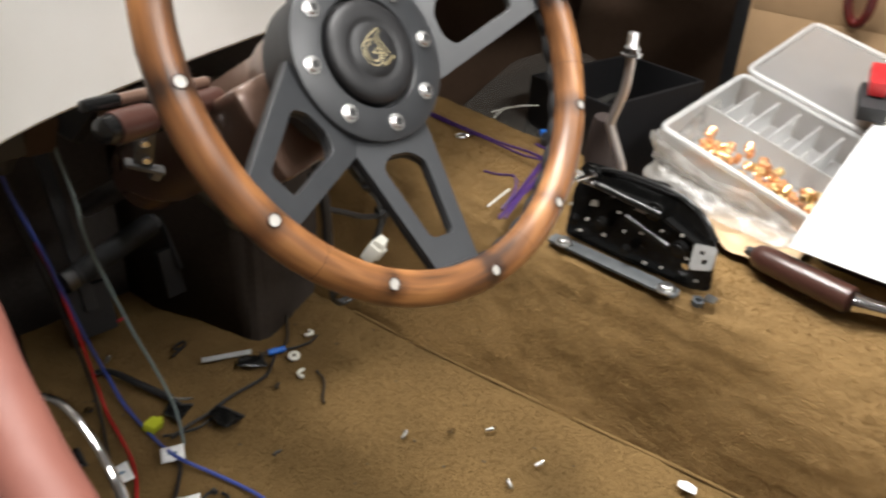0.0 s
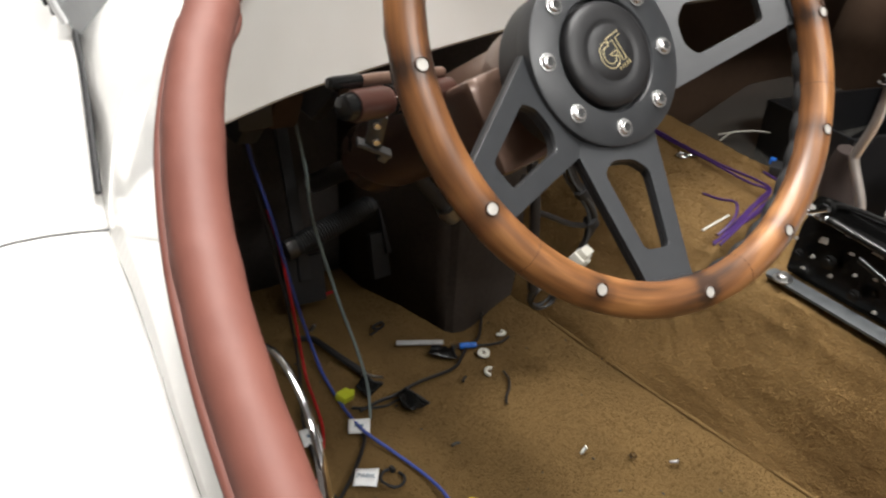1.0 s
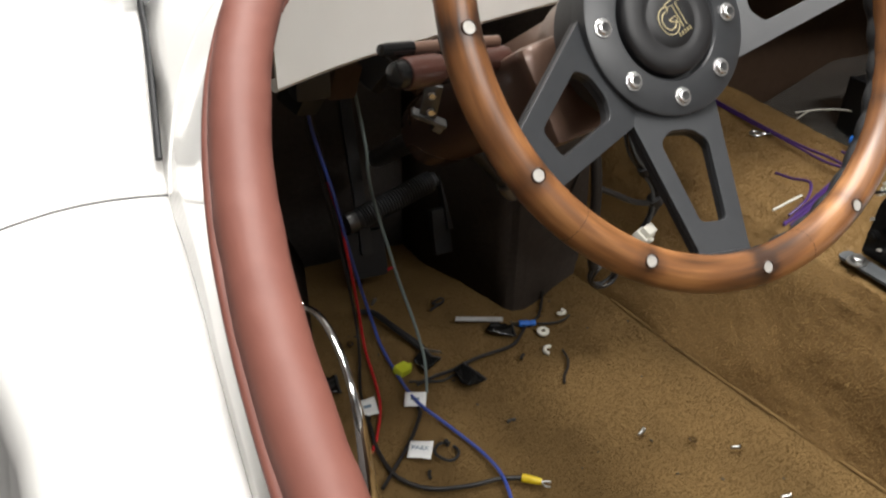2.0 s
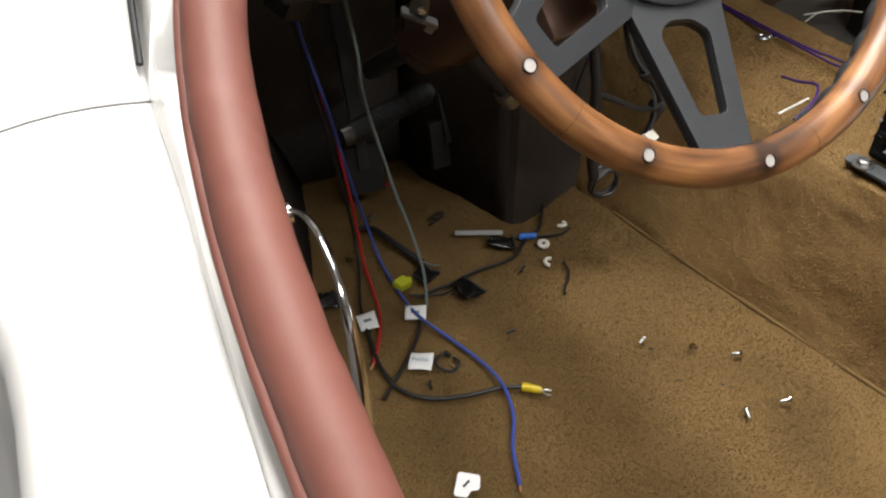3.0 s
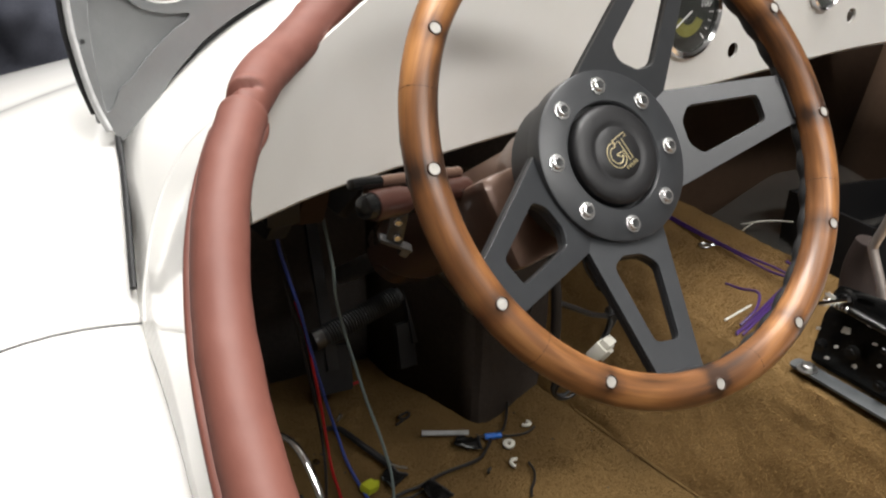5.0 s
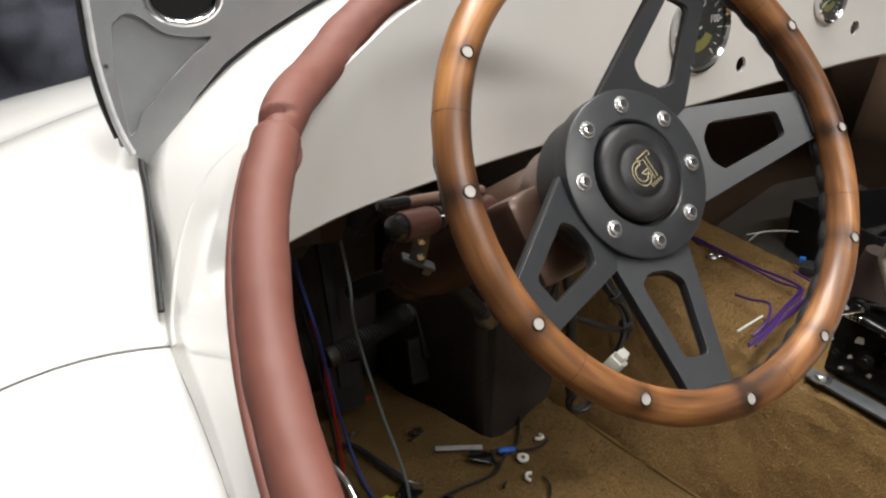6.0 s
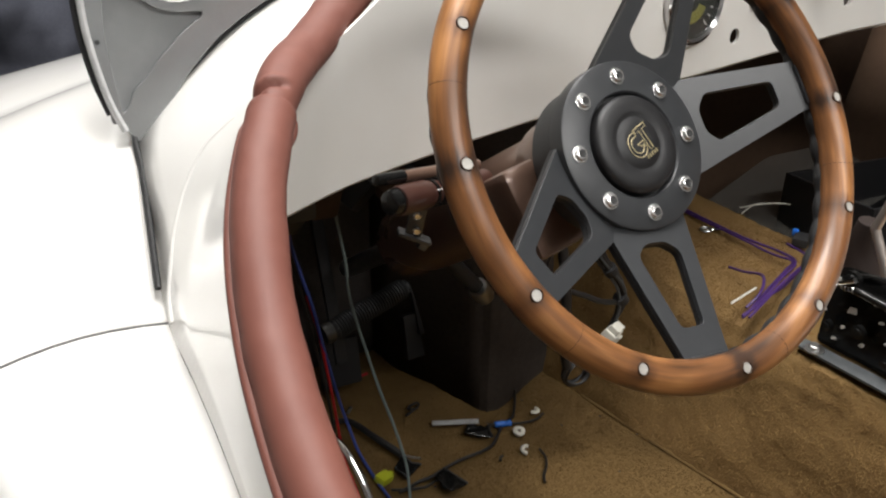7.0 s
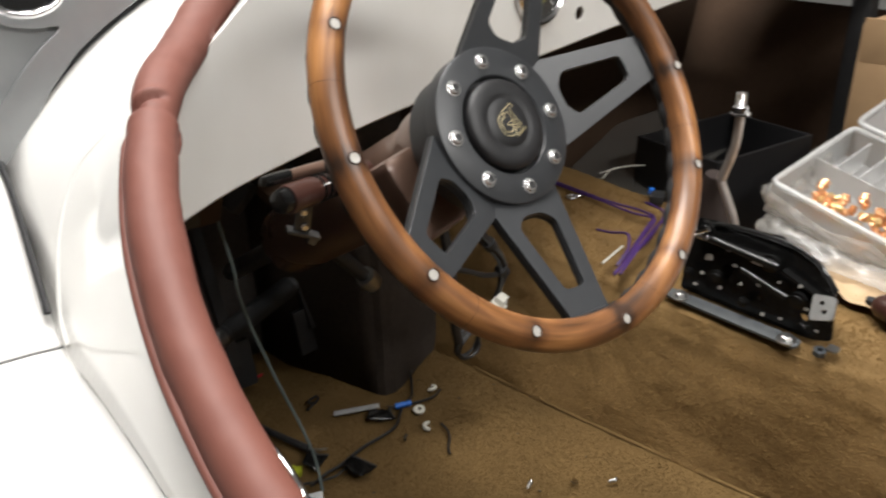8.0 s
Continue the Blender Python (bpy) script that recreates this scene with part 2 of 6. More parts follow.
def tube(bm, path, radius, sides=10, closed=False, flat=1.0):
    """A tube along a path; radius is a number or a function of 0..1."""
    path = [Vector(p) for p in path]
    rings = []
    n = len(path)
    up = None
    for i, p in enumerate(path):
        a, b = path[(i - 1) % n if closed else max(0, i - 1)], path[(i + 1) % n if closed else min(n - 1, i + 1)]
        d = (b - a).normalized()
        if up is None:
            up = d.orthogonal().normalized()
        up = (up - d * up.dot(d)).normalized()
        side = d.cross(up)
        r = radius(i / max(1, n - 1)) if callable(radius) else radius
        rings.append([bm.verts.new(p + (up * math.cos(a2) * flat + side * math.sin(a2)) * r) for a2 in [2 * math.pi * k / sides for k in range(sides)]])
    for i in range(n if closed else n - 1):
        r0, r1 = rings[i], rings[(i + 1) % n]
        for k in range(sides):
            bm.faces.new((r0[k], r0[(k + 1) % sides], r1[(k + 1) % sides], r1[k]))
    if not closed:
        bm.faces.new(rings[0][::-1])
        bm.faces.new(rings[-1])
    return bm


def lathe(bm, profile, sides=32, m=Matrix(), cap=True):
    """Turn (radius, height) pairs about z."""
    rings = []
    for r, z in profile:
        rings.append([bm.verts.new(m @ Vector((r * math.cos(2 * math.pi * k / sides), r * math.sin(2 * math.pi * k / sides), z))) for k in range(sides)])
    for r0, r1 in zip(rings, rings[1:]):
        for k in range(sides):
            bm.faces.new((r0[k], r0[(k + 1) % sides], r1[(k + 1) % sides], r1[k]))
    if cap:
        bm.faces.new(rings[0][::-1])
        bm.faces.new(rings[-1])
    return bm


def box(bm, size, m=Matrix(), bevel=0.0, segs=2):
    made = bmesh.ops.create_cube(bm, size=1.0, matrix=m @ Matrix.Diagonal((*size, 1)))
    if bevel:
        edges = list({e for v in made["verts"] for e in v.link_edges})
        bmesh.ops.bevel(bm, geom=edges, offset=bevel, segments=segs, profile=0.7, affect="EDGES")
    return bm


def plate(bm, outline, thick, m=Matrix(), holes=(), bevel=0.0):
    """A flat plate with holes, from its outline in the xy plane, thick along z, centred."""
    loops = []
    edges = []
    for loop in (outline, *holes):
        vs = [bm.verts.new(m @ Vector((x, y, -thick / 2))) for x, y in loop]
        loops.append(vs)
        edges += [bm.edges.new((vs[i], vs[(i + 1) % len(vs)])) for i in range(len(vs))]
    fill = bmesh.ops.triangle_fill(bm, use_beauty=True, use_dissolve=False, edges=edges)
    faces = [f for f in fill["geom"] if isinstance(f, bmesh.types.BMFace)]
    ext = bmesh.ops.extrude_face_region(bm, geom=faces)
    move = (m.to_3x3() @ Vector((0, 0, thick)))
    bmesh.ops.translate(bm, vec=move, verts=[v for v in ext["geom"] if isinstance(v, bmesh.types.BMVert)])
    return bm


def sheet(bm, rows):
    """A grid of faces through rows of points."""
    vs = [[bm.verts.new(p) for p in row] for row in rows]
    for a, b in zip(vs, vs[1:]):
        for i in range(len(a) - 1):
            bm.faces.new((a[i], a[i + 1], b[i + 1], b[i]))
    return bm


def thicken(ob, t, offset=-1):
    mod = ob.modifiers.new("thick", "SOLIDIFY")
    mod.thickness, mod.offset = t, offset
    return ob


def rounded(pts, r, n=4):
    """Round the corners of a 2D outline."""
    out = []
    k = len(pts)
    for i in range(k):
        p, a, b = Vector(pts[i]), Vector(pts[i - 1]), Vector(pts[(i + 1) % k])
        u, v = (a - p), (b - p)
        rr = min(r, u.length * 0.45, v.length * 0.45)
        s, e = p + u.normalized() * rr, p + v.normalized() * rr
        for j in range(n + 1):
            t = j / n
            out.append(tuple((1 - t) ** 2 * s + 2 * t * (1 - t) * p + t * t * e))
    return out


def frame_of(origin, x, z):
    z = Vector(z).normalized()
    x = Vector(x)
    x = (x - z * x.dot(z)).normalized()
    y = z.cross(x)
    m = Matrix((x, y, z)).transposed().to_4x4()
    m.translation = origin
    return m


# ---- garage shell ----
GROUND = -0.26


def garage():
    bm = box(bmesh.new(), (8, 8, 0.1), pose(0.3, 0.5, GROUND - 0.05))
    tagged(part("floor", bm, FLOOR_CONC), "grey concrete garage floor with stains", "floor", kind="structure")
    for nm, size, at in (("wall_north", (8, 0.12, 2.7), (0.3, 4.56, GROUND + 1.35)), ("wall_south", (8, 0.12, 2.7), (0.3, -3.56, GROUND + 1.35)),
                         ("wall_west", (0.12, 8, 2.7), (-3.76, 0.5, GROUND + 1.35)), ("wall_east", (0.12, 8, 2.7), (4.36, 0.5, GROUND + 1.35))):
        tagged(part(nm, box(bmesh.new(), size, pose(*at)), WALL_PAINT), "plain pale painted garage wall", "wall", kind="structure")
    tagged(part("ceiling", box(bmesh.new(), (8.3, 8.3, 0.1), pose(0.3, 0.5, GROUND + 2.75)), WALL_PAINT), "plain pale garage ceiling", "ceiling", kind="structure")
    for at, size, watts, aim in LAMPS:
        t = thing("assumed_ceiling_light", "white strip light assumed on the garage ceiling, out of view", "lamp", "garage strip lights", at=pose(at[0], at[1], 2.40))
        part("housing", box(bmesh.new(), (size[0] + 0.06, size[1] + 0.06, 0.06), pose(0, 0, 0.06), 0.01), PAPER, t)
        part("diffuser", box(bmesh.new(), (size[0] + 0.02, size[1] + 0.02, 0.03), pose(0, 0, 0.015), 0.012), LAMP_GLOW, t, "glowing white diffuser")


garage()

# ---- the car body ----
# cockpit edge under the padded roll, from behind to the front and across
PAD_LINE = [(-0.296, -0.80, 0.330), (-0.293, -0.45, 0.338), (-0.2921, -0.296, 0.3546), (-0.2922, -0.2054, 0.3739), (-0.2926, -0.1381, 0.3955), (-0.2901, -0.0812, 0.4196), (-0.2833, -0.0277, 0.4470), (-0.2698, 0.0221, 0.4793),
            (-0.2476, 0.0703, 0.5063), (-0.2151, 0.1241, 0.5292), (-0.178, 0.168, 0.541), (-0.138, 0.203, 0.561), (-0.09, 0.225, 0.585), (0.0, 0.245, 0.612), (0.2, 0.268, 0.635), (0.5, 0.280, 0.642), (0.80, 0.26, 0.62), (1.0, 0.2, 0.57), (1.10, 0.1, 0.50), (1.14, -0.1, 0.41), (1.15, -0.45, 0.34), (1.15, -0.80, 0.33)]
EDGE = [(x, y, z - 0.011) for x, y, z in PAD_LINE]
# crease where the cowl meets the door top and the front wing
CREASE = [(-0.320, -0.80, 0.3165), (-0.318, -0.45, 0.3245), (-0.3175, -0.296, 0.3405), (-0.316, -0.2054, 0.3545), (-0.313, -0.1381, 0.3620), (-0.3095, -0.0812, 0.3610), (-0.306, -0.0277, 0.3605), (-0.302, 0.0221, 0.360),
          (-0.298, 0.09, 0.359), (-0.2945, 0.168, 0.3615), (-0.287, 0.222, 0.400), (-0.275, 0.290, 0.455), (-0.21, 0.40, 0.515), (-0.06, 0.50, 0.575), (0.18, 0.56, 0.61), (0.5, 0.57, 0.62), (0.83, 0.55, 0.60), (1.07, 0.45, 0.54), (1.17, 0.25, 0.44), (1.17, -0.1, 0.37), (1.17, -0.45, 0.33), (1.17, -0.80, 0.32)]


def car_body():
    body = thing("car_body", "white painted open sports car body with a cut-down door", "car")
    n = 8
    a, b = spline(EDGE, n), spline(CREASE, n)
    rows = []
    for k in range(9):
        t = k / 8
        row = []
        for i, (p, q) in enumerate(zip(a, b)):
            v = p.lerp(q, t)
            # the cowl side bulges a little
            v = v + Vector((-0.35, 0.1, 0.5)) * (0.05 * (p - q).length * math.sin(math.pi * t))
            row.append(v)
        rows.append(row)
    cowl = part("cowl_panel", sheet(bmesh.new(), rows), WHITE, body, "smooth white cowl panel")
    thicken(cowl, 0.004)
    # soft swage that rises from the shut line to the padded roll
    swage = [(-0.2916, 0.1593, 0.3630), (-0.2878, 0.1784, 0.3746), (-0.2808, 0.1925, 0.3942), (-0.2727, 0.2052, 0.4138), (-0.2616, 0.2153, 0.4347), (-0.2516, 0.2194, 0.4510), (-0.2382, 0.2201, 0.4688), (-0.2201, 0.2107, 0.4866)]
    part("swage", tube(bmesh.new(), spline(swage, 8), lambda t: 0.0034 - 0.0010 * t, 14), WHITE, body, "soft raised swage line")
    return body


BODY = car_body()


def lerp_table(table, v):
    for (a, x), (b, y) in zip(table, table[1:]):
        if v <= b:
            t = (v - a) / (b - a)
            t = max(0.0, t)
            return x + (y - x) * t
    return table[-1][1]


def smooth_table(table, v):
    pts = spline([(a, b, 0) for a, b in table], 12)
    return lerp_table([(p.x, p.y) for p in pts], v)


CREASE_FINE = spline(CREASE, 12)
CREASE_X = [(p.y, p.x) for p in CREASE_FINE if p.x < 0.1]
CREASE_Z = [(p.y, p.z) for p in CREASE_FINE if p.x < 0.1]
WING_CREST = [(0.172, 0.362), (0.19, 0.374), (0.24, 0.414), (0.29, 0.452), (0.36, 0.482), (0.45, 0.497), (0.6, 0.49), (0.8, 0.45), (1.0, 0.37), (1.2, 0.24), (1.35, 0.0)]


def side_section(z0, x0, x1, drop, steps=16):
    """From the inner crease over the shoulder and down the outside."""
    pts = []
    for k in range(7):
        t = k / 6
        pts.append((x0 + (x1 + 0.030 - x0) * t, z0 - drop * t ** 1.5))
    cx, cz, r = x1 + 0.030, z0 - drop - 0.034, 0.034
    for k in range(1, 8):
        a = math.pi / 2 * k / 7
        pts.append((cx - 0.030 * math.sin(a), cz + r * math.cos(a)))
    for k in range(1, 6):
        pts.append((x1 - 0.195 * (cz - GROUND - 0.12) * k / 5, cz - (cz - GROUND - 0.12) * k / 5))
    return pts


def shoulder_x(y):
    t = min(1.0, max(0.0, (y + 0.06) / 0.22))
    return -0.402 - 0.034 * t * t * (3 - 2 * t)


# dark grey that stands in for shade down in the shut line
GAP_GREY = material("gap_shade_grey", (0.07, 0.068, 0.065), 0.7, fine=300, bump=0.1)


def bow(p):
    """The shut line bows forward across the shoulder."""
    u = min(1.3, max(0.0, (-0.293 - p.x) / 0.125))
    p.y += 0.013 * math.sin(math.pi * u) * math.exp(-abs(p.y - 0.168) / 0.09)
    return p


def body_sides(body):
    rows = []
    for i in range(25):
        y = 0.166 - 0.916 * (i / 24)
        rows.append([Vector((x, y, z)) for x, z in side_section(lerp_table(CREASE_Z, y) - 0.0015, lerp_table(CREASE_X, y), shoulder_x(y), 0.006)])
    # the front edge of the door turns down into its shut line
    first = [p + Vector((0, 0.0025, -0.003)) for p in rows[0]]
    second = [p + Vector((0, 0.003, -0.03)) for p in rows[0]]
    door = part("door", sheet(bmesh.new(), [[bow(p.copy()) for p in r] for r in [second, first] + rows]), WHITE, body, "white door skin with a flat top")
    thicken(door, 0.003)
    rows = []
    for i in range(49):
        y = 0.1716 + 1.18 * (i / 48) ** 1.4
        x1 = shoulder_x(y) - 0.28 * min(1, max(0, (y - 0.2) / 0.7)) ** 1.2
        inner = lerp_table(CREASE_X, min(y, 0.495))
        zc = (lerp_table(CREASE_Z, y) if y < 0.29 else smooth_table(WING_CREST, y)) - 0.0015
        drop = 0.006 + min(0.105, max(0, (y - 0.19) * 0.35))
        rows.append([Vector((x, y, z)) for x, z in side_section(zc, inner, x1, drop)])
    first = [p + Vector((0, -0.002, -0.003)) for p in rows[0]]
    second = [p + Vector((0, -0.002, -0.03)) for p in rows[0]]
    wing = part("front_wing", sheet(bmesh.new(), [[bow(p.copy()) for p in r] for r in [second, first] + rows]), WHITE, body, "white rounded front wing")
    thicken(wing, 0.003)
    # strip added inside the open gap so that its shade reads dark
    gap = [bow(Vector((x, 0.1688, z - 0.0034))) for x, z in side_section(lerp_table(CREASE_Z, 0.168) - 0.0015, lerp_table(CREASE_X, 0.168), shoulder_x(0.168), 0.006)]
    part("shut_line_shade", tube(bmesh.new(), gap, 0.0032, 8), GAP_GREY, body, "dark grey strip added for the shade in the door shut line")
    # dark rubber strip in the joint between cowl and wing
    pts = [(-0.2925, 0.188, 0.3765), (-0.2885, 0.21, 0.394), (-0.283, 0.24, 0.418), (-0.278, 0.27, 0.441), (-0.2735, 0.30, 0.461), (-0.25, 0.35, 0.488)]
    part("joint_seal", tube(bmesh.new(), spline([(x - 0.002, y, z + 0.0015) for x, y, z in pts], 6), 0.0026, 8), RUBBER, body, "black rubber joint seal")
    # bonnet and far side close the body
    rows = []
    for i in range(17):
        y = 0.5 + 0.9 * i / 16
        rows.append([Vector((-0.12 + 1.1 * k / 16, y, 0.575 - 0.30 * (i / 16) ** 2 - 0.10 * (2 * k / 16 - 1) ** 2 - 0.03)) for k in range(17)])
    thicken(part("bonnet", sheet(bmesh.new(), rows), WHITE, body, "white bonnet top"), 0.003)
    rows = []
    for i in range(20):
        y = 0.3 - 1.05 * i / 19
        rows.append([Vector((1.165, y, 0.37)), Vector((1.24, y, 0.365)), Vector((1.27, y, 0.34)), Vector((1.28, y, 0.1)), Vector((1.25, y, -0.14))])
    thicken(part("far_door", sheet(bmesh.new(), rows), WHITE, body, "white passenger side door skin"), 0.003)
    rows = [[Vector((x, -0.75 - 0.1 * k, z)) for x in (-0.39, 0, 0.4, 0.9, 1.26)] for k, z in enumerate((0.37, 0.40, 0.36, 0.1, -0.12))]
    thicken(part("rear_deck", sheet(bmesh.new(), rows), WHITE, body, "white rear deck"), 0.003)
    box(b := bmesh.new(), (1.5, 2.0, 0.02), pose(0.43, 0.25, -0.14))
    part("underfloor", b, BLACK, body, "black underfloor")


body_sides(BODY)

# dashboard: a curved panel that follows the cockpit's front
DASH = [(-0.226, 0.118, 0.443), (-0.16, 0.165, 0.4385), (-0.08, 0.197, 0.4385), (0.02, 0.222, 0.443), (0.15, 0.246, 0.449), (0.30, 0.263, 0.455), (0.45, 0.277, 0.465), (0.62, 0.285, 0.478), (0.80, 0.28, 0.48), (0.95, 0.24, 0.47), (1.07, 0.15, 0.45)]


def hole_loop(cx, cz, r, n=20):
    return [(cx + r * math.cos(2 * math.pi * k / n), cz + r * math.sin(2 * math.pi * k / n)) for k in range(n)]


DASH_FINE = spline(DASH, 10)
DASH_Y = [(p.x, p.y) for p in DASH_FINE]
DASH_BASE = [(p.x, p.z) for p in DASH_FINE]
GAUGES = [(0.279, 0.533, 0.046), (0.506, 0.552, 0.028)]
DASH_HOLES = [(0.359, 0.489, 0.0085), (0.570, 0.515, 0.0085)]


def dashboard():
    d = thing("dashboard", "white painted curved dashboard panel with bare gauge holes", "dashboard")
    edge = [p for p in spline(EDGE, 16)]
    top_table = [(p.x, p.z) for p in edge if p.y > 0.11 and p.x < 1.06]
    # flat outline along the panel's width, cut with its holes, then bent to the plan
    xs = [-0.226 + (1.05 + 0.226) * k / 70 for k in range(71)]
    low = [(x, lerp_table(DASH_BASE, x)) for x in xs]
    high = [(x, max(lerp_table(top_table, x) + 0.004, lerp_table(DASH_BASE, x) + 0.03)) for x in xs]
    bm = bmesh.new()
    plate(bm, low + high[::-1], 0.004, Matrix(), [hole_loop(*h) for h in DASH_HOLES] + [hole_loop(x, z, r * 0.9, 32) for x, z, r in GAUGES])
    long_edges = [e for e in bm.edges if e.calc_length() > 0.03]
    bmesh.ops.subdivide_edges(bm, edges=long_edges, cuts=3)
    bmesh.ops.triangulate(bm, faces=bm.faces)
    for v in bm.verts:
        x, z, t = v.co
        v.co = (x, lerp_table(DASH_Y, x) - t + 0.02 * (z - 0.45), z)
    part("panel", bm, DASH_WHITE, d, sharp=25)
    lip = [Vector((x, lerp_table(DASH_Y, x) + 0.006, z - 0.0005)) for x, z in low]
    part("rolled_edge", tube(bmesh.new(), lip, 0.0045, 8), DASH_WHITE, d)
    return d


DASHBOARD = dashboard()


def gauge(x, z, r):
    y = lerp_table(DASH_Y, x)
    slope = math.atan2(lerp_table(DASH_Y, x + 0.02) - lerp_table(DASH_Y, x - 0.02), 0.04)
    m = frame_of((x, y - 0.002, z), (math.cos(slope), math.sin(slope), 0), (math.sin(slope), -math.cos(slope), 0.02))
    g = thing("gauge", "round chrome-rimmed gauge with a dark dial and olive band" if r > 0.03 else "small round chrome-rimmed gauge", "gauge", at=m)
    part("bezel", lathe(bmesh.new(), [(r * 0.86, -0.004), (r * 0.84, 0.004), (r * 0.90, 0.0065), (r * 0.97, 0.005), (r, 0.001), (r * 0.98, -0.001)], 48, cap=False), CHROME, g, "chrome bezel")
    part("dial", lathe(bmesh.new(), [(0.0001, -0.006), (r * 0.88, -0.006)], 40, cap=False), DIAL, g, "dark dial")
    part("can", lathe(bmesh.new(), [(r * 0.86, -0.004), (r * 0.86, -0.05), (0.0001, -0.05)], 32, cap=False), BLACK, g, "black can")
    bm = bmesh.new()
    outer = [(r * 0.52 * math.cos(a), r * 0.52 * math.sin(a)) for a in [radians(200 + 140 * k / 16) for k in range(17)]]
    inner = [(r * 0.26 * math.cos(a), r * 0.26 * math.sin(a)) for a in [radians(340 - 140 * k / 16) for k in range(17)]]
    plate(bm, outer + inner, 0.0006, pose(0, 0, -0.0052))
    part("olive_band", bm, OLIVE, g, "olive yellow band")
    bm = bmesh.new()
    for k in range(19):
        a = radians(225 - 270 * k / 18)
        long = 0.16 if k % 3 == 0 else 0.09
        box(bm, (r * long, r * 0.022, 0.0006), Matrix.Rotation(a, 4, "Z") @ pose(r * 0.74, 0, -0.0052))
    part("tick_marks", bm, PAPER, g, "white tick marks")
    part("needle", box(bmesh.new(), (r * 0.75, r * 0.035, 0.001), Matrix.Rotation(radians(215), 4, "Z") @ pose(r * 0.3, 0, -0.0035)), PAPER, g, "white needle")
    if r > 0.03:
        for text, deg in (("20", 160), ("60", 90), ("100", 20)):
            cu = bpy.data.curves.new("numeral", "FONT")
            cu.body, cu.size, cu.align_x, cu.align_y, cu.extrude = text, r * 0.24, "CENTER", "CENTER", 0.0002
            tmp = new("numeral", cu)
            me = bpy.data.meshes.new_from_object(tmp)
            bpy.data.objects.remove(tmp)
            me.materials.clear()
            me.materials.append(PAPER)
            ob = new("numeral", me)
            ob.parent = g
            ob.matrix_basis = pose(r * 0.55 * math.cos(radians(deg)), r * 0.55 * math.sin(radians(deg)), -0.0048)
    pane = part("pane", lathe(bmesh.new(), [(0.0001, 0.002), (r * 0.87, 0.002)], 32, cap=False), GLASS, g, "clear glass")
    pane.visible_shadow = False
    return g


for spec in GAUGES:
    gauge(*spec)


def dash_button():
    x, z = 0.392, 0.530
    m = frame_of((x, lerp_table(DASH_Y, x) - 0.002, z), (1, 0.1, 0), (0.1, -1, 0))
    b = thing("dash_switch", "small chrome ringed switch in the white dashboard", "switch", at=m)
    part("ring", lathe(bmesh.new(), [(0.010, -0.002), (0.0165, -0.001), (0.0160, 0.002), (0.012, 0.0025), (0.011, 0.0)], 28, cap=False), CHROME, b)
    part("button", lathe(bmesh.new(), [(0.011, -0.003), (0.0105, 0.001), (0.0001, 0.0015)], 24), NYLON, b)


dash_button()

# ---- cockpit lining ----


def carpet_sheet(name, rows, mat, label, rough=0.004, seed=0.0):
    bm = bmesh.new()
    sheet(bm, rows)
    bmesh.ops.subdivide_edges(bm, edges=bm.edges, cuts=5, use_grid_fill=True)
    bmesh.ops.recalc_face_normals(bm, faces=bm.faces)
    bm.normal_update()
    for v in bm.verts:
        p = v.co
        h = noise.noise(p * 14 + Vector((seed, 0, 0))) * rough + noise.noise(p * 60) * rough * 0.35 + noise.noise(p * 220) * rough * 0.22
        v.co = p + v.normal * h
    ob = part(name, bm, mat)
    return tagged(ob, label, "carpet", kind="structure")


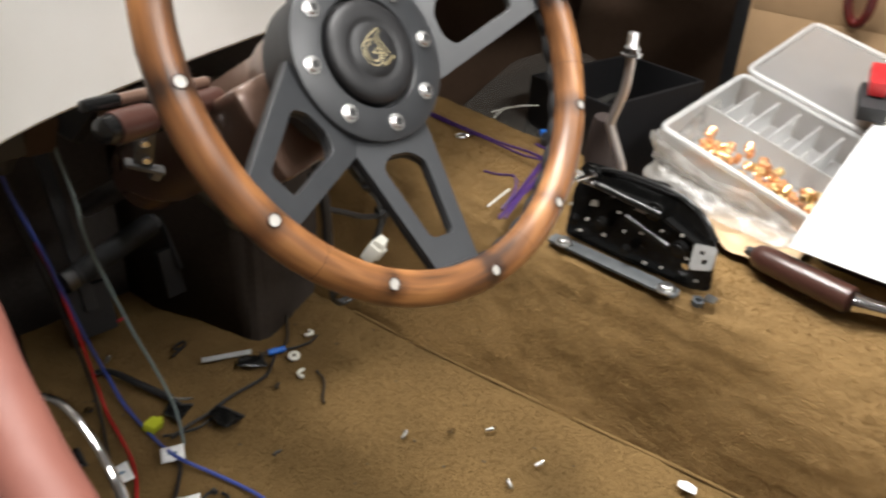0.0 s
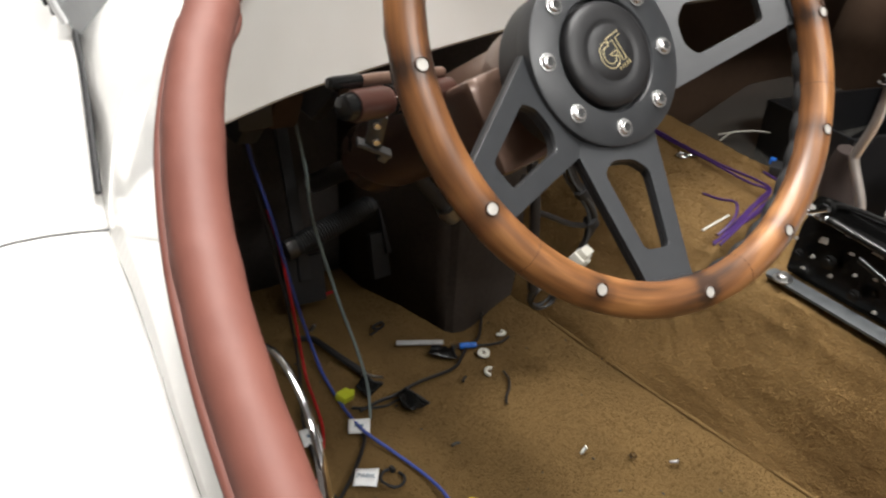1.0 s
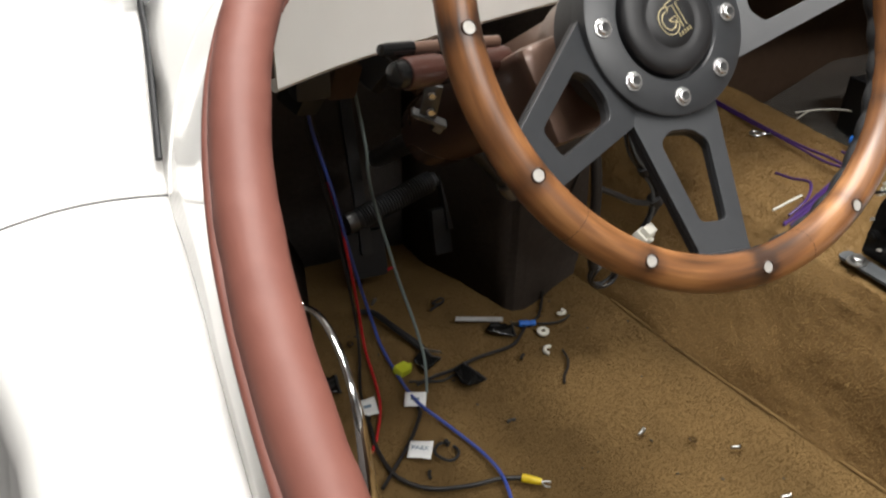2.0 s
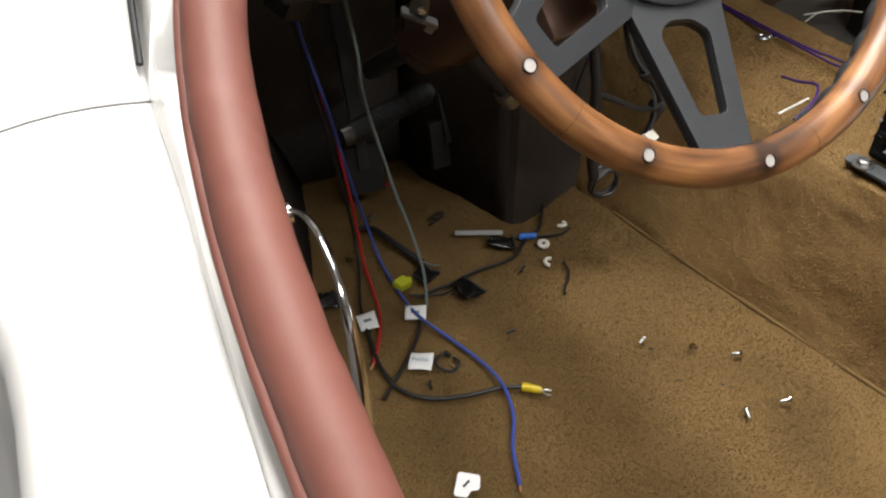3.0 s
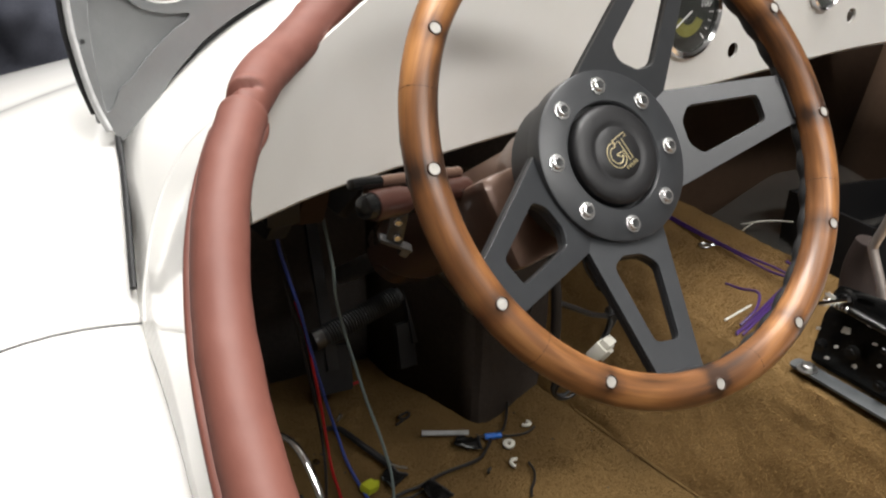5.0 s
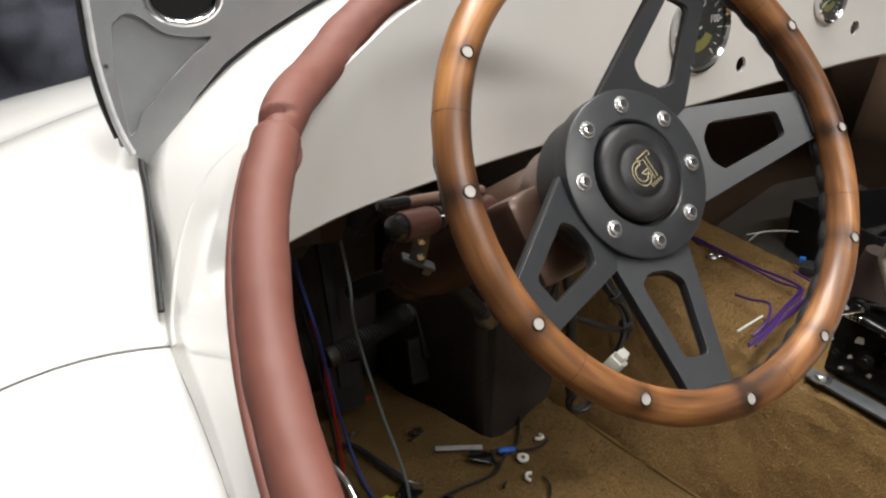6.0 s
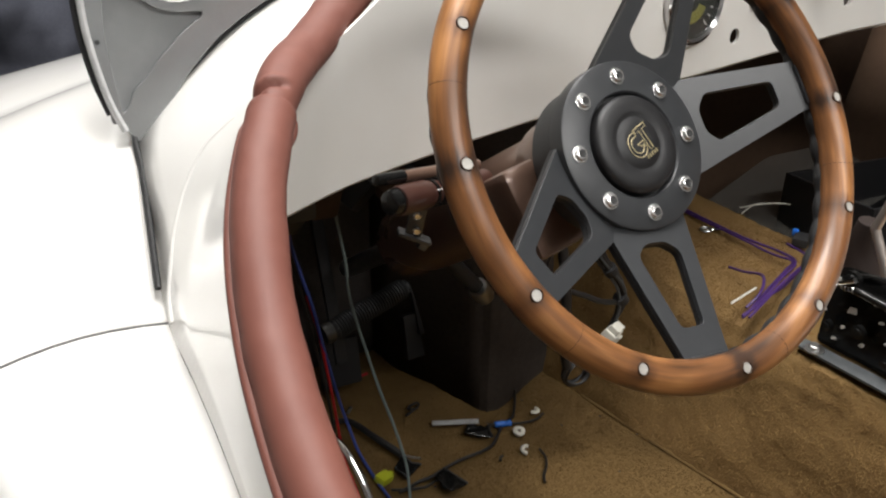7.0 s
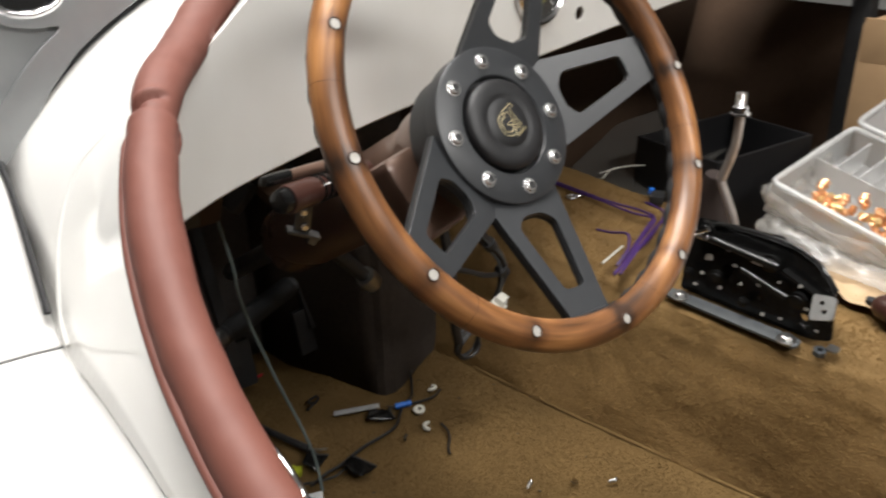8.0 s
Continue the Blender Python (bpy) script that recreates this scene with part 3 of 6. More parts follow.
def lining():
    ys = [-0.75 + 1.35 * i / 27 for i in range(28)]

    def base_x(y):
        return lerp_table([(-0.75, 0.355), (-0.17, 0.334), (0.06, 0.298), (0.22, 0.276), (0.35, 0.264), (0.6, 0.24)], y)

    def left_x(y):
        return lerp_table([(-0.75, -0.27), (0.0, -0.25), (0.3, -0.168), (0.46, -0.12), (0.6, -0.085)], y)
    rows = [[Vector((left_x(y) + (base_x(y) - left_x(y)) * k / 12, y, -0.004)) for k in range(13)] for y in ys]
    carpet_sheet("floor_carpet", rows, CARPET, "worn tan carpet in the driver footwell", 0.004)

    def top_z(y):
        return lerp_table([(-0.75, 0.17), (-0.2, 0.185), (0.1, 0.18), (0.36, 0.185), (0.6, 0.20)], y)

    def edge_x(y):
        return lerp_table([(-0.75, 0.37), (-0.2, 0.36), (-0.1, 0.348), (0.02, 0.342), (0.1, 0.337), (0.36, 0.345), (0.6, 0.34)], y)
    rows = []
    for y in ys:
        b, e, z = base_x(y), edge_x(y), top_z(y)
        prof = [(b - 0.002, -0.004), (b + 0.002, 0.012), (b + (e - b) * 0.25, z * 0.27), (b + (e - b) * 0.52, z * 0.55), (b + (e - b) * 0.78, z * 0.82), (e + 0.001, z * 0.945), (e + 0.020, z * 0.995), (e + 0.08, z + 0.003), (e + 0.16, z + 0.006), (e + 0.24, z), (e + 0.262, z - 0.02), (e + 0.28, z * 0.5), (e + 0.29, -0.004)]
        # behind the shifter the tunnel rounds off into a wide shoulder
        soft = min(1.0, max(0.0, (-0.085 - y) / 0.10))
        for k in range(8):
            a = math.pi / 2 * k / 7.6
            ex, ez = b + 0.125 - 0.127 * math.cos(a), -0.004 + (z + 0.006) * math.sin(a)
            prof[k] = (prof[k][0] + (ex - prof[k][0]) * soft, prof[k][1] + (ez - prof[k][1]) * soft)
        rows.append([Vector((x, y, zz)) for x, zz in prof])
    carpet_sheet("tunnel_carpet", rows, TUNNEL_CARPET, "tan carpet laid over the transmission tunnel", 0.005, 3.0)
    rows = [[Vector((0.62 + 0.42 * k / 8, y, 0.0)) for k in range(9)] for y in ys]
    carpet_sheet("passenger_carpet", rows, CARPET, "tan carpet in the passenger footwell", 0.004, 7.0)

    def wall(name, rows, mat, label, t=0.006):
        ob = part(name, sheet(bmesh.new(), rows), mat)
        thicken(ob, t, 1)
        return tagged(ob, label, "wall", kind="structure")
    wall("wall_left", [[Vector((left_x(y) + (-0.272 + 0.05 * max(0, min(1, y / 0.5)) - left_x(y)) * k / 4, y, (0.315 if y < -0.25 else 0.338) * k / 4)) for y in ys] for k in range(5)], SHADED_LINING, "footwell side lining, coloured dark grey in place of shade")
    wall("wall_front", [[Vector((x, 0.60, z)) for x in (-0.22, -0.1, 0.0, 0.2, 0.345)] for z in (-0.02, 0.15, 0.3, 0.46)], SHADED_LINING, "firewall lining, coloured dark grey in place of shade")
    wall("wall_front_passenger", [[Vector((x, 0.60, z)) for x in (0.347, 0.5, 0.7, 0.9, 1.14)] for z in (-0.02, 0.15, 0.3, 0.52)], BROWN_TRIM, "dark brown trim board at the passenger bulkhead")
    wall("wall_right", [[Vector((1.04 + 0.10 * k / 3, y, 0.40 * k / 3)) for y in ys] for k in range(4)], BROWN_TRIM, "dark brown trim board on the passenger side")
    # both pedal box faces carry their shade as a darker carpet colour
    wall("wall_pedal_box", [[Vector((x, y, z)) for x, y in ((0.066, 0.60), (0.072, 0.55), (0.10, 0.465), (0.116, 0.417), (0.124, 0.395))] for z in (-0.01, 0.1, 0.2, 0.34)], SHADED_BOX_CARPET, "carpet over the pedal box beside the tunnel, coloured dark in place of shade")
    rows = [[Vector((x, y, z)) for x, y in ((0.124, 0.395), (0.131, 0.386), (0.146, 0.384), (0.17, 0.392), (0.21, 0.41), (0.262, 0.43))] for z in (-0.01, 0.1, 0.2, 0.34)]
    carpet_sheet("pedal_box_carpet", rows, SHADED_BOX_CARPET, "tan carpet turned up over the pedal box front, coloured dark in place of shade", 0.003, 9.0)
    wall("wall_back", [[Vector((x, -0.75, z)) for x in (-0.30, 0.1, 0.6, 1.16)] for z in (-0.02, 0.2, 0.37)], BROWN_TRIM, "dark brown trim behind the seats")


lining()


def carpet_pile(names, keep, density, name, label, seed, mat):
    """Short uneven tufts standing on the carpet sheets."""
    rnd = np.random.RandomState(seed)
    allv, count = [], 0
    for nm in names:
        me = bpy.data.objects[nm].data
        me.calc_loop_triangles()
        co = np.empty(len(me.vertices) * 3)
        me.vertices.foreach_get("co", co)
        co = co.reshape(-1, 3)
        tri = np.empty(len(me.loop_triangles) * 3, dtype=np.int32)
        me.loop_triangles.foreach_get("vertices", tri)
        t = co[tri.reshape(-1, 3)]
        c = t.mean(1)
        t = t[keep(c)]
        nor = np.cross(t[:, 1] - t[:, 0], t[:, 2] - t[:, 0])
        area = np.linalg.norm(nor, axis=1) / 2
        nor = nor / (2 * area[:, None] + 1e-12)
        flip = (nor[:, 2] < -0.15) | ((np.abs(nor[:, 2]) <= 0.15) & (nor[:, 0] > 0))
        nor[flip] *= -1
        n = int(area.sum() * density)
        pick = rnd.choice(len(t), n, p=area / area.sum())
        u, v = rnd.rand(n, 1), rnd.rand(n, 1)
        s = np.sqrt(u)
        q = t[pick, 0] * (1 - s) + t[pick, 1] * s * (1 - v) + t[pick, 2] * s * v
        nn = nor[pick]
        t1 = np.cross(nn, (0.31, 0.87, 0.38))
        t1 /= np.linalg.norm(t1, axis=1)[:, None]
        t2 = np.cross(nn, t1)
        a0 = rnd.rand(n, 1) * 6.28
        lean = np.sin(q[:, :1] * 23 + q[:, 1:2] * 9) * 0.0010
        tip = q + nn * rnd.uniform(0.0009, 0.0016, (n, 1)) + t1 * (lean + rnd.normal(0, 0.0006, (n, 1))) + t2 * rnd.normal(0, 0.0006, (n, 1))
        for j in range(3):
            a = a0 + 2.0944 * j
            allv.append(q + (t1 * np.cos(a) + t2 * np.sin(a)) * 0.00085 - nn * 0.0005)
        allv.append(tip)
        count = n
    verts = np.stack(allv, 1).reshape(-1, 3)
    k = np.arange(count)[:, None] * 4
    faces = np.concatenate([k + np.array([[0, 1, 3]]), k + np.array([[1, 2, 3]]), k + np.array([[2, 0, 3]])], 1).reshape(-1, 3)
    me = bpy.data.meshes.new(name)
    me.from_pydata(verts.tolist(), [], faces.tolist())
    me.materials.append(mat)
    tagged(new(name, me), label, "carpet pile", kind="stuff")


carpet_pile(["floor_carpet"], lambda c: c[:, 1] > -0.22, 420000, "floor_pile", "short worn tan pile of the floor carpet", 1, PILE)
carpet_pile(["tunnel_carpet"], lambda c: (c[:, 1] > -0.34) & (c[:, 0] < 0.60), 420000, "tunnel_pile", "short brushed tan pile of the tunnel carpet, coloured lighter in place of light", 2, TUNNEL_PILE)


def carpet_seam():
    pts = [(0.352, -0.75, 0.004), (0.337, -0.30, 0.005), (0.330, -0.17, 0.004), (0.297, 0.06, 0.004), (0.275, 0.22, 0.004), (0.263, 0.35, 0.003)]
    tagged(part("carpet_seam", tube(bmesh.new(), spline([(x, y, z - 0.0056) for x, y, z in pts], 12), 0.0022, 8), CARPET), "raised seam where floor and tunnel carpet meet", "seam", kind="structure")


carpet_seam()

# ---- steering wheel and column ----
WHEEL_AXIS = Vector((0, -0.85178, 0.52391))
WHEEL = frame_of((0, 0, 0.50424), (1, 0, 0), WHEEL_AXIS)


def ring_path(r, h, n, amp=0.0, waves=0):
    return [Vector(((r + amp * math.cos(waves * a)) * math.cos(a), (r + amp * math.cos(waves * a)) * math.sin(a), h)) for a in [2 * math.pi * k / n for k in range(n)]]


BOLT = material("bright_zinc_bolt", (0.88, 0.88, 0.87), 0.24, 0.9, second=(0.55, 0.55, 0.54), scale=200, fine=700, bump=0.1, patch_amount=0.2)
SOCKET = material("dark_socket", (0.05, 0.05, 0.05), 0.5, 0.5, bump=0)
BUTTON = material("black_soft_vinyl", (0.012, 0.012, 0.013), 0.45, second=(0.018, 0.018, 0.019), scale=100, fine=900, bump=0.08)


def steering_wheel():
    w = thing("steering_wheel", "sports steering wheel with a riveted wooden rim and black slotted spokes", "steering wheel", at=WHEEL)
    # wooden rim, slightly flattened, in front of a black core
    part("wooden_rim", tube(bmesh.new(), ring_path(0.1575, -0.0098, 160), 0.0112, 20, True), WOOD, w, "varnished brown wooden rim with dark scorched patches")
    bm = bmesh.new()
    tube(bm, ring_path(0.1565, -0.0175, 320, 0.0011, 44), 0.0086, 12, True)
    part("finger_grip", bm, RUBBER, w, "black scalloped finger grip behind the rim")
    # rivets
    for k in range(12):
        a = 2 * math.pi * k / 12
        c = (0.1575 * math.cos(a), 0.1575 * math.sin(a))
        rv = part("rivet", lathe(bmesh.new(), [(0.0001, 0.0003), (0.0033, 0.0002), (0.0036, -0.0002), (0.0036, -0.003)], 18, pose(*c, 0.0012)), RIVET, w)
        # the rim has no real hole: a dark ring stands for its shade
        part("rivet_well", lathe(bmesh.new(), [(0.0036, -0.0004), (0.0037, 0.0010), (0.0040, 0.0009), (0.0043, 0.0002), (0.0045, -0.003)], 20, pose(*c, 0.0010), cap=False), SCORCH, rv, "dark ring in place of the shade in the rivet hole")
    # fine glue lines between the segments of the rim
    for deg in (-76, -18, 40, 102, 163, -137):
        a = radians(deg)
        c, out = Vector((0.1575 * math.cos(a), 0.1575 * math.sin(a), -0.0098)), Vector((math.cos(a), math.sin(a), 0))
        part("glue_line", tube(bmesh.new(), [c + (out * math.cos(b) + Vector((0, 0, 1)) * math.sin(b)) * 0.01112 for b in [2 * math.pi * k / 20 for k in range(20)]], 0.00022, 5, True), SCORCH, w)
    # spokes: a dished plate each, with a slot
    for deg in (-95.0, -150.0, 6.5, 62.0):
        rot = Matrix.Rotation(radians(deg), 4, "Z")
        rise = math.atan2(0.0305, 0.092)
        m = rot @ Matrix.Translation((0.054, 0, -0.0482)) @ Matrix.Rotation(-rise, 4, "Y")
        out = rounded([(-0.014, -0.0375), (0.004, -0.0345), (0.094, -0.0190), (0.1010, -0.0190), (0.1010, 0.0190), (0.094, 0.0190), (0.004, 0.0345), (-0.014, 0.0375)], 0.003)
        hole = rounded([(0.0155, -0.0085), (0.0235, -0.0182), (0.077, -0.0098), (0.077, 0.0098), (0.0235, 0.0182), (0.0155, 0.0085)], 0.0045)
        sp = part("spoke", plate(bmesh.new(), out, 0.0036, m, [hole]), SPOKE, w)
        part("backing", plate(bmesh.new(), out, 0.0038, m @ pose(0, 0, -0.0040), [hole]), RUBBER, sp, "black backing layer")
        part("rim_tongue", box(bmesh.new(), (0.010, 0.030, 0.003), rot @ pose(0.1500, 0, -0.0150), 0.001), SPOKE, sp, "short tongue let into the rim")
        mod = sp.modifiers.new("edge", "BEVEL")
        mod.width, mod.segments, mod.limit_method = 0.0005, 2, "ANGLE"
    # hub plate with eight bolts
    prof = [(0.0368, -0.050), (0.0368, -0.0422), (0.0380, -0.041), (0.058, -0.041), (0.0594, -0.0418), (0.0597, -0.047), (0.0592, -0.0560), (0.0572, -0.0570)]
    part("hub_plate", lathe(bmesh.new(), prof, 64, cap=False), SPOKE, w)
    for k in range(8):
        a = radians(90 + 45 * k)
        m = pose(0.0481 * math.cos(a), 0.0481 * math.sin(a), -0.041)
        b = part("hub_bolt", lathe(bmesh.new(), [(0.0060, 0), (0.0060, 0.0009), (0.0047, 0.0010), (0.0046, 0.0022), (0.0040, 0.0031), (0.0030, 0.0034), (0.0001, 0.0034)], 18, m), BOLT, w, sharp=28)
        part("socket", lathe(bmesh.new(), [(0.0030, 0.0030), (0.0030, 0.0036), (0.0026, 0.0036), (0.0023, 0.0035), (0.0001, 0.00345)], 6, m @ pose(0, 0, 0, 0, 0, 17 * k)), SOCKET, b, "dark hexagon socket", sharp=20)
    # horn button: a black dome with a ring groove
    prof = [(0.0345, -0.049), (0.0345, -0.0412), (0.0338, -0.0390), (0.0318, -0.0374), (0.028, -0.0366), (0.023, -0.0364), (0.0205, -0.0367), (0.0188, -0.0374), (0.0176, -0.0372), (0.0166, -0.0364), (0.010, -0.0362), (0.0001, -0.0361)]
    part("horn_button", lathe(bmesh.new(), prof, 64), BUTTON, w, "black domed horn button")
    bm = bmesh.new()
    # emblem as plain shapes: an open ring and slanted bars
    def tape(pts, wd):
        tube(bm, pts, wd, 6, False)
    rz = Matrix.Rotation(radians(24), 4, "Z")
    def e(x, y):
        return rz @ Vector((x, y, -0.0359))
    def arc(r, a, b, n):
        return [e(-0.0032 + r * 0.85 * math.cos(q), -0.0006 + r * math.sin(q)) for q in [radians(a + (b - a) * k / n) for k in range(n + 1)]]
    tape(arc(0.0088, 62, 330, 22) + arc(0.0058, 330, 62, 18) + arc(0.0088, 62, 64, 1), 0.00032)
    tape([e(-0.0030, -0.0004), e(0.0030, -0.0004), e(0.0030, -0.0030), e(-0.0006, -0.0030), e(-0.0030, -0.0004)], 0.00032)
    tape([e(0.0000, 0.0092), e(0.0118, 0.0092), e(0.0118, 0.0064), e(0.0074, 0.0064), e(0.0074, -0.0086), e(0.0044, -0.0086), e(0.0044, 0.0064), e(0.0000, 0.0064), e(0.0000, 0.0092)], 0.00032)
    for k in range(5):
        tape([e(-0.0010 + 0.0024 * k, -0.0128), e(-0.0010 + 0.0024 * k, -0.0104)], 0.00045)
    part("emblem", bm, GOLD, w, "pale gold printed emblem")
    part("hub_adapter", lathe(bmesh.new(), [(0.050, -0.0475), (0.0572, -0.048), (0.0575, -0.056), (0.0555, -0.066), (0.0545, -0.085), (0.050, -0.088)], 48), BLACK, w, "black hub adapter")
    return w


steering_wheel()


def steering_column():
    c = thing("steering_column", "brown painted steering column with a boxy shroud", "steering column", at=WHEEL)
    part("column_tube", lathe(bmesh.new(), [(0.043, -0.084), (0.044, -0.09), (0.044, -0.125), (0.040, -0.13), (0.0385, -0.135), (0.0385, -0.42), (0.030, -0.43)], 40), COLUMN, c)
    part("shaft", lathe(bmesh.new(), [(0.012, -0.42), (0.012, -0.62)], 16), STEEL, c, "dark steel shaft")
    part("shroud", box(bmesh.new(), (0.045, 0.07, 0.07), pose(-0.042, -0.022, -0.135, 0, 0, 12), 0.010, 4), COLUMN, c, "brown signal switch shroud")
    return c


steering_column()

# ---- padded roll round the cockpit ----


def pad_tube(bm, path, r, sides=40, wrinkle=0.0, shape=None):
    """A stuffed roll: a tube with soft puckers and a flattened underside; shape(s, a) adds to the radius s metres along at angle a."""
    n = len(path)
    rings, run = [], 0.0
    for i, p in enumerate(path):
        if i:
            run += (p - path[i - 1]).length
        d = (path[min(n - 1, i + 1)] - path[max(0, i - 1)]).normalized()
        side = d.cross(Vector((0, 0, 1))).normalized()
        up = side.cross(d)
        ring = []
        for k in range(sides):
            a = 2 * math.pi * k / sides
            v = side * math.cos(a) + up * math.sin(a) * (1.0 if math.sin(a) > 0 else 0.8)
            q = p + v * r
            puck = noise.noise(q * 38) * wrinkle + noise.noise(q * 110) * wrinkle * 0.35
            ring.append(bm.verts.new(p + v * (r + puck + (shape(run, a) if shape else 0.0))))
        rings.append(ring)
    for r0, r1 in zip(rings, rings[1:]):
        for k in range(sides):
            bm.faces.new((r0[k], r0[(k + 1) % sides], r1[(k + 1) % sides], r1[k]))
    bm.faces.new(rings[0][::-1])
    bm.faces.new(rings[-1])
    return bm


def padded_roll():
    r = thing("cockpit_padding", "red-brown leatherette padded roll along the cockpit edge", "padding")
    path = spline(PAD_LINE, 42)
    cut = 42 * 9 - 19
    side, front = path[:cut], path[cut - 4:42 * 19]
    far = path[42 * 19 - 2::3]
    length = sum((b - a).length for a, b in zip(side, side[1:]))

    def blunt(s, a):
        # the side cover ends square, with a turned-in edge
        e = length - s
        return -0.0050 * max(0.0, 1 - e / 0.0035) ** 2 + 0.0004 * math.exp(-((e - 0.007) / 0.003) ** 2)

    def pleat(s, a):
        # the front cover starts pinched, swells and carries one curved tuck on top
        neck = -(0.0030 + 0.0056 * max(0.0, -math.cos(a))) * math.exp(-s / 0.015)
        dev = math.degrees(a) - 100
        win = math.exp(-(dev / 48) ** 4)
        at = 0.0120 - 0.00008 * dev
        ridge = 0.0016 * math.exp(-((s - at - 0.0045) / 0.0035) ** 2)
        hollow = -0.0044 * math.exp(-((s - at) / 0.0026) ** 2)
        return neck + win * (ridge + hollow)
    part("side_roll", pad_tube(bmesh.new(), [p + Vector((0.0008, 0, 0)) for p in side], 0.0147, wrinkle=0.0007, shape=blunt), PAD, r)
    part("front_roll", pad_tube(bmesh.new(), front, 0.0158, 56, 0.0010, pleat), PAD, r)
    part("far_roll", pad_tube(bmesh.new(), far, 0.0155, 28, 0.0006), PAD, r)
    out = []
    for i, p in enumerate(side[:-4:2]):
        d = (side[min(len(side) - 1, 2 * i + 1)] - side[max(0, 2 * i - 1)]).normalized()
        lat = d.cross(Vector((0, 0, 1))).normalized()
        out.append(p - lat * 0.0140 - Vector((0, 0, 0.0030)))
    part("piping", tube(bmesh.new(), out, lambda t: 0.0033 if t < 0.985 else 0.0033 - 0.12 * (t - 0.985), 10), PAD, r, "stitched piping along the outer edge")
    j = path[cut - 3]
    d = (path[cut + 2] - path[cut - 8]).normalized()
    lat = d.cross(Vector((0, 0, 1))).normalized()
    up = lat.cross(d)
    flap = [j - d * 0.0022 * k + lat * (0.0138 - 0.0002 * k) - up * (0.0045 + 0.0008 * k) for k in range(10)]
    part("loose_flap", tube(bmesh.new(), flap, lambda t: 0.0010 + 0.0020 * math.sin(math.pi * min(1, t + 0.1)), 10), PAD, r, "loose tucked flap")
    return r


padded_roll()

# ---- windscreen bracket ----


def windscreen_bracket():
    b = thing("windscreen_bracket", "grey cast metal windscreen bracket with a pressed recess", "bracket")
    m = frame_of((-0.275, 0.295, 0.455), (1, 0.0, 0), (0, -1, 0.15))
    k = 1.011
    out = [(0.0037, -0.0040), (-0.0060, 0.0070), (-0.0130, 0.0270), (-0.0175, 0.0470), (-0.0212, 0.0740), (-0.0225, 0.1000), (-0.0215, 0.20), (0.18, 0.20), (0.18, 0.130), (0.1438, 0.1120), (0.0975, 0.0880), (0.0723, 0.0720), (0.0464, 0.0478), (0.0195, 0.0150), (0.0090, -0.0010)]
    rec = [(-0.0083, 0.0213), (-0.0106, 0.0517), (-0.0115, 0.081), (-0.0093, 0.1054), (-0.0008, 0.1123), (0.0073, 0.1127), (0.0165, 0.1061), (0.0277, 0.0972), (0.0443, 0.0932), (0.064, 0.0929), (0.0621, 0.0887), (0.0466, 0.0789), (0.0266, 0.0611), (0.0138, 0.0472), (0.0028, 0.0388), (-0.002, 0.0271)]
    eye = [(0.0463 + 0.028 * math.cos(a), 0.124 + 0.020 * math.sin(a)) for a in [2 * math.pi * i / 24 for i in range(24)]]
    fr = part("bracket_frame", plate(bmesh.new(), rounded([(x, y * k) for x, y in out], 0.006, 3), 0.009, m, [rounded([(x, y * k) for x, y in rec], 0.004, 3), eye]), GREY_PRIMER, b)
    mod = fr.modifiers.new("edge", "BEVEL")
    mod.width, mod.segments, mod.limit_method = 0.0042, 4, "ANGLE"
    part("bracket_panel", plate(bmesh.new(), rounded([(-0.016, 0.012), (0.010, 0.036), (0.07, 0.092), (0.09, 0.15), (-0.018, 0.15)], 0.006), 0.003, m @ pose(0, 0, -0.003)), PRIMER_PANEL, b, "matt grey recessed panel")
    edge = [m @ Vector((x, y, 0.003)) for x, y in ((-0.0080, 0.0090), (-0.0145, 0.0270), (-0.0190, 0.0470), (-0.0227, 0.0740), (-0.0240, 0.1000), (-0.0230, 0.20))]
    part("edge_strip", tube(bmesh.new(), spline(edge, 5), 0.0030, 8), ALU, b, "bright edge strip")
    edge2 = [m @ Vector((x - 0.004, y, -0.004)) for x, y in ((-0.0125, 0.022), (-0.0190, 0.047), (-0.0227, 0.0740), (-0.0240, 0.1000), (-0.0230, 0.20))]
    part("rubber_gasket", tube(bmesh.new(), spline(edge2, 5), 0.0024, 8), RUBBER, b, "black rubber gasket")
    part("screw_hole", lathe(bmesh.new(), [(0.0001, 0.0), (0.0018, 0.0)], 12, m @ pose(-0.0175, 0.0765, 0.0052), cap=False), RUBBER, b, "small dark screw hole")
    ring = [m @ Vector((x, y, 0.003)) for x, y in eye]
    part("eyelet", tube(bmesh.new(), ring, 0.0035, 10, True), CHROME, b, "polished oval eyelet")
    part("eyelet_glass", plate(bmesh.new(), eye, 0.002, m @ pose(0, 0, -0.002)), GLOSS_BLACK, b, "dark insert")
    base = [m @ Vector((x, y, -0.004)) for x, y in ((0.0090, -0.0030), (0.0205, 0.0135), (0.0478, 0.0460), (0.0735, 0.0702), (0.0985, 0.0864), (0.1445, 0.1104), (0.18, 0.128))]
    part("base_gasket", tube(bmesh.new(), spline(base, 5), 0.0028, 8), RUBBER, b, "thin dark base gasket")
    return b


windscreen_bracket()

# ---- things on and under the dashboard ----


def rod(bm, a, b, r, sides=12):
    a, b = Vector(a), Vector(b)
    return tube(bm, [a, a.lerp(b, 0.5), b], r, sides)


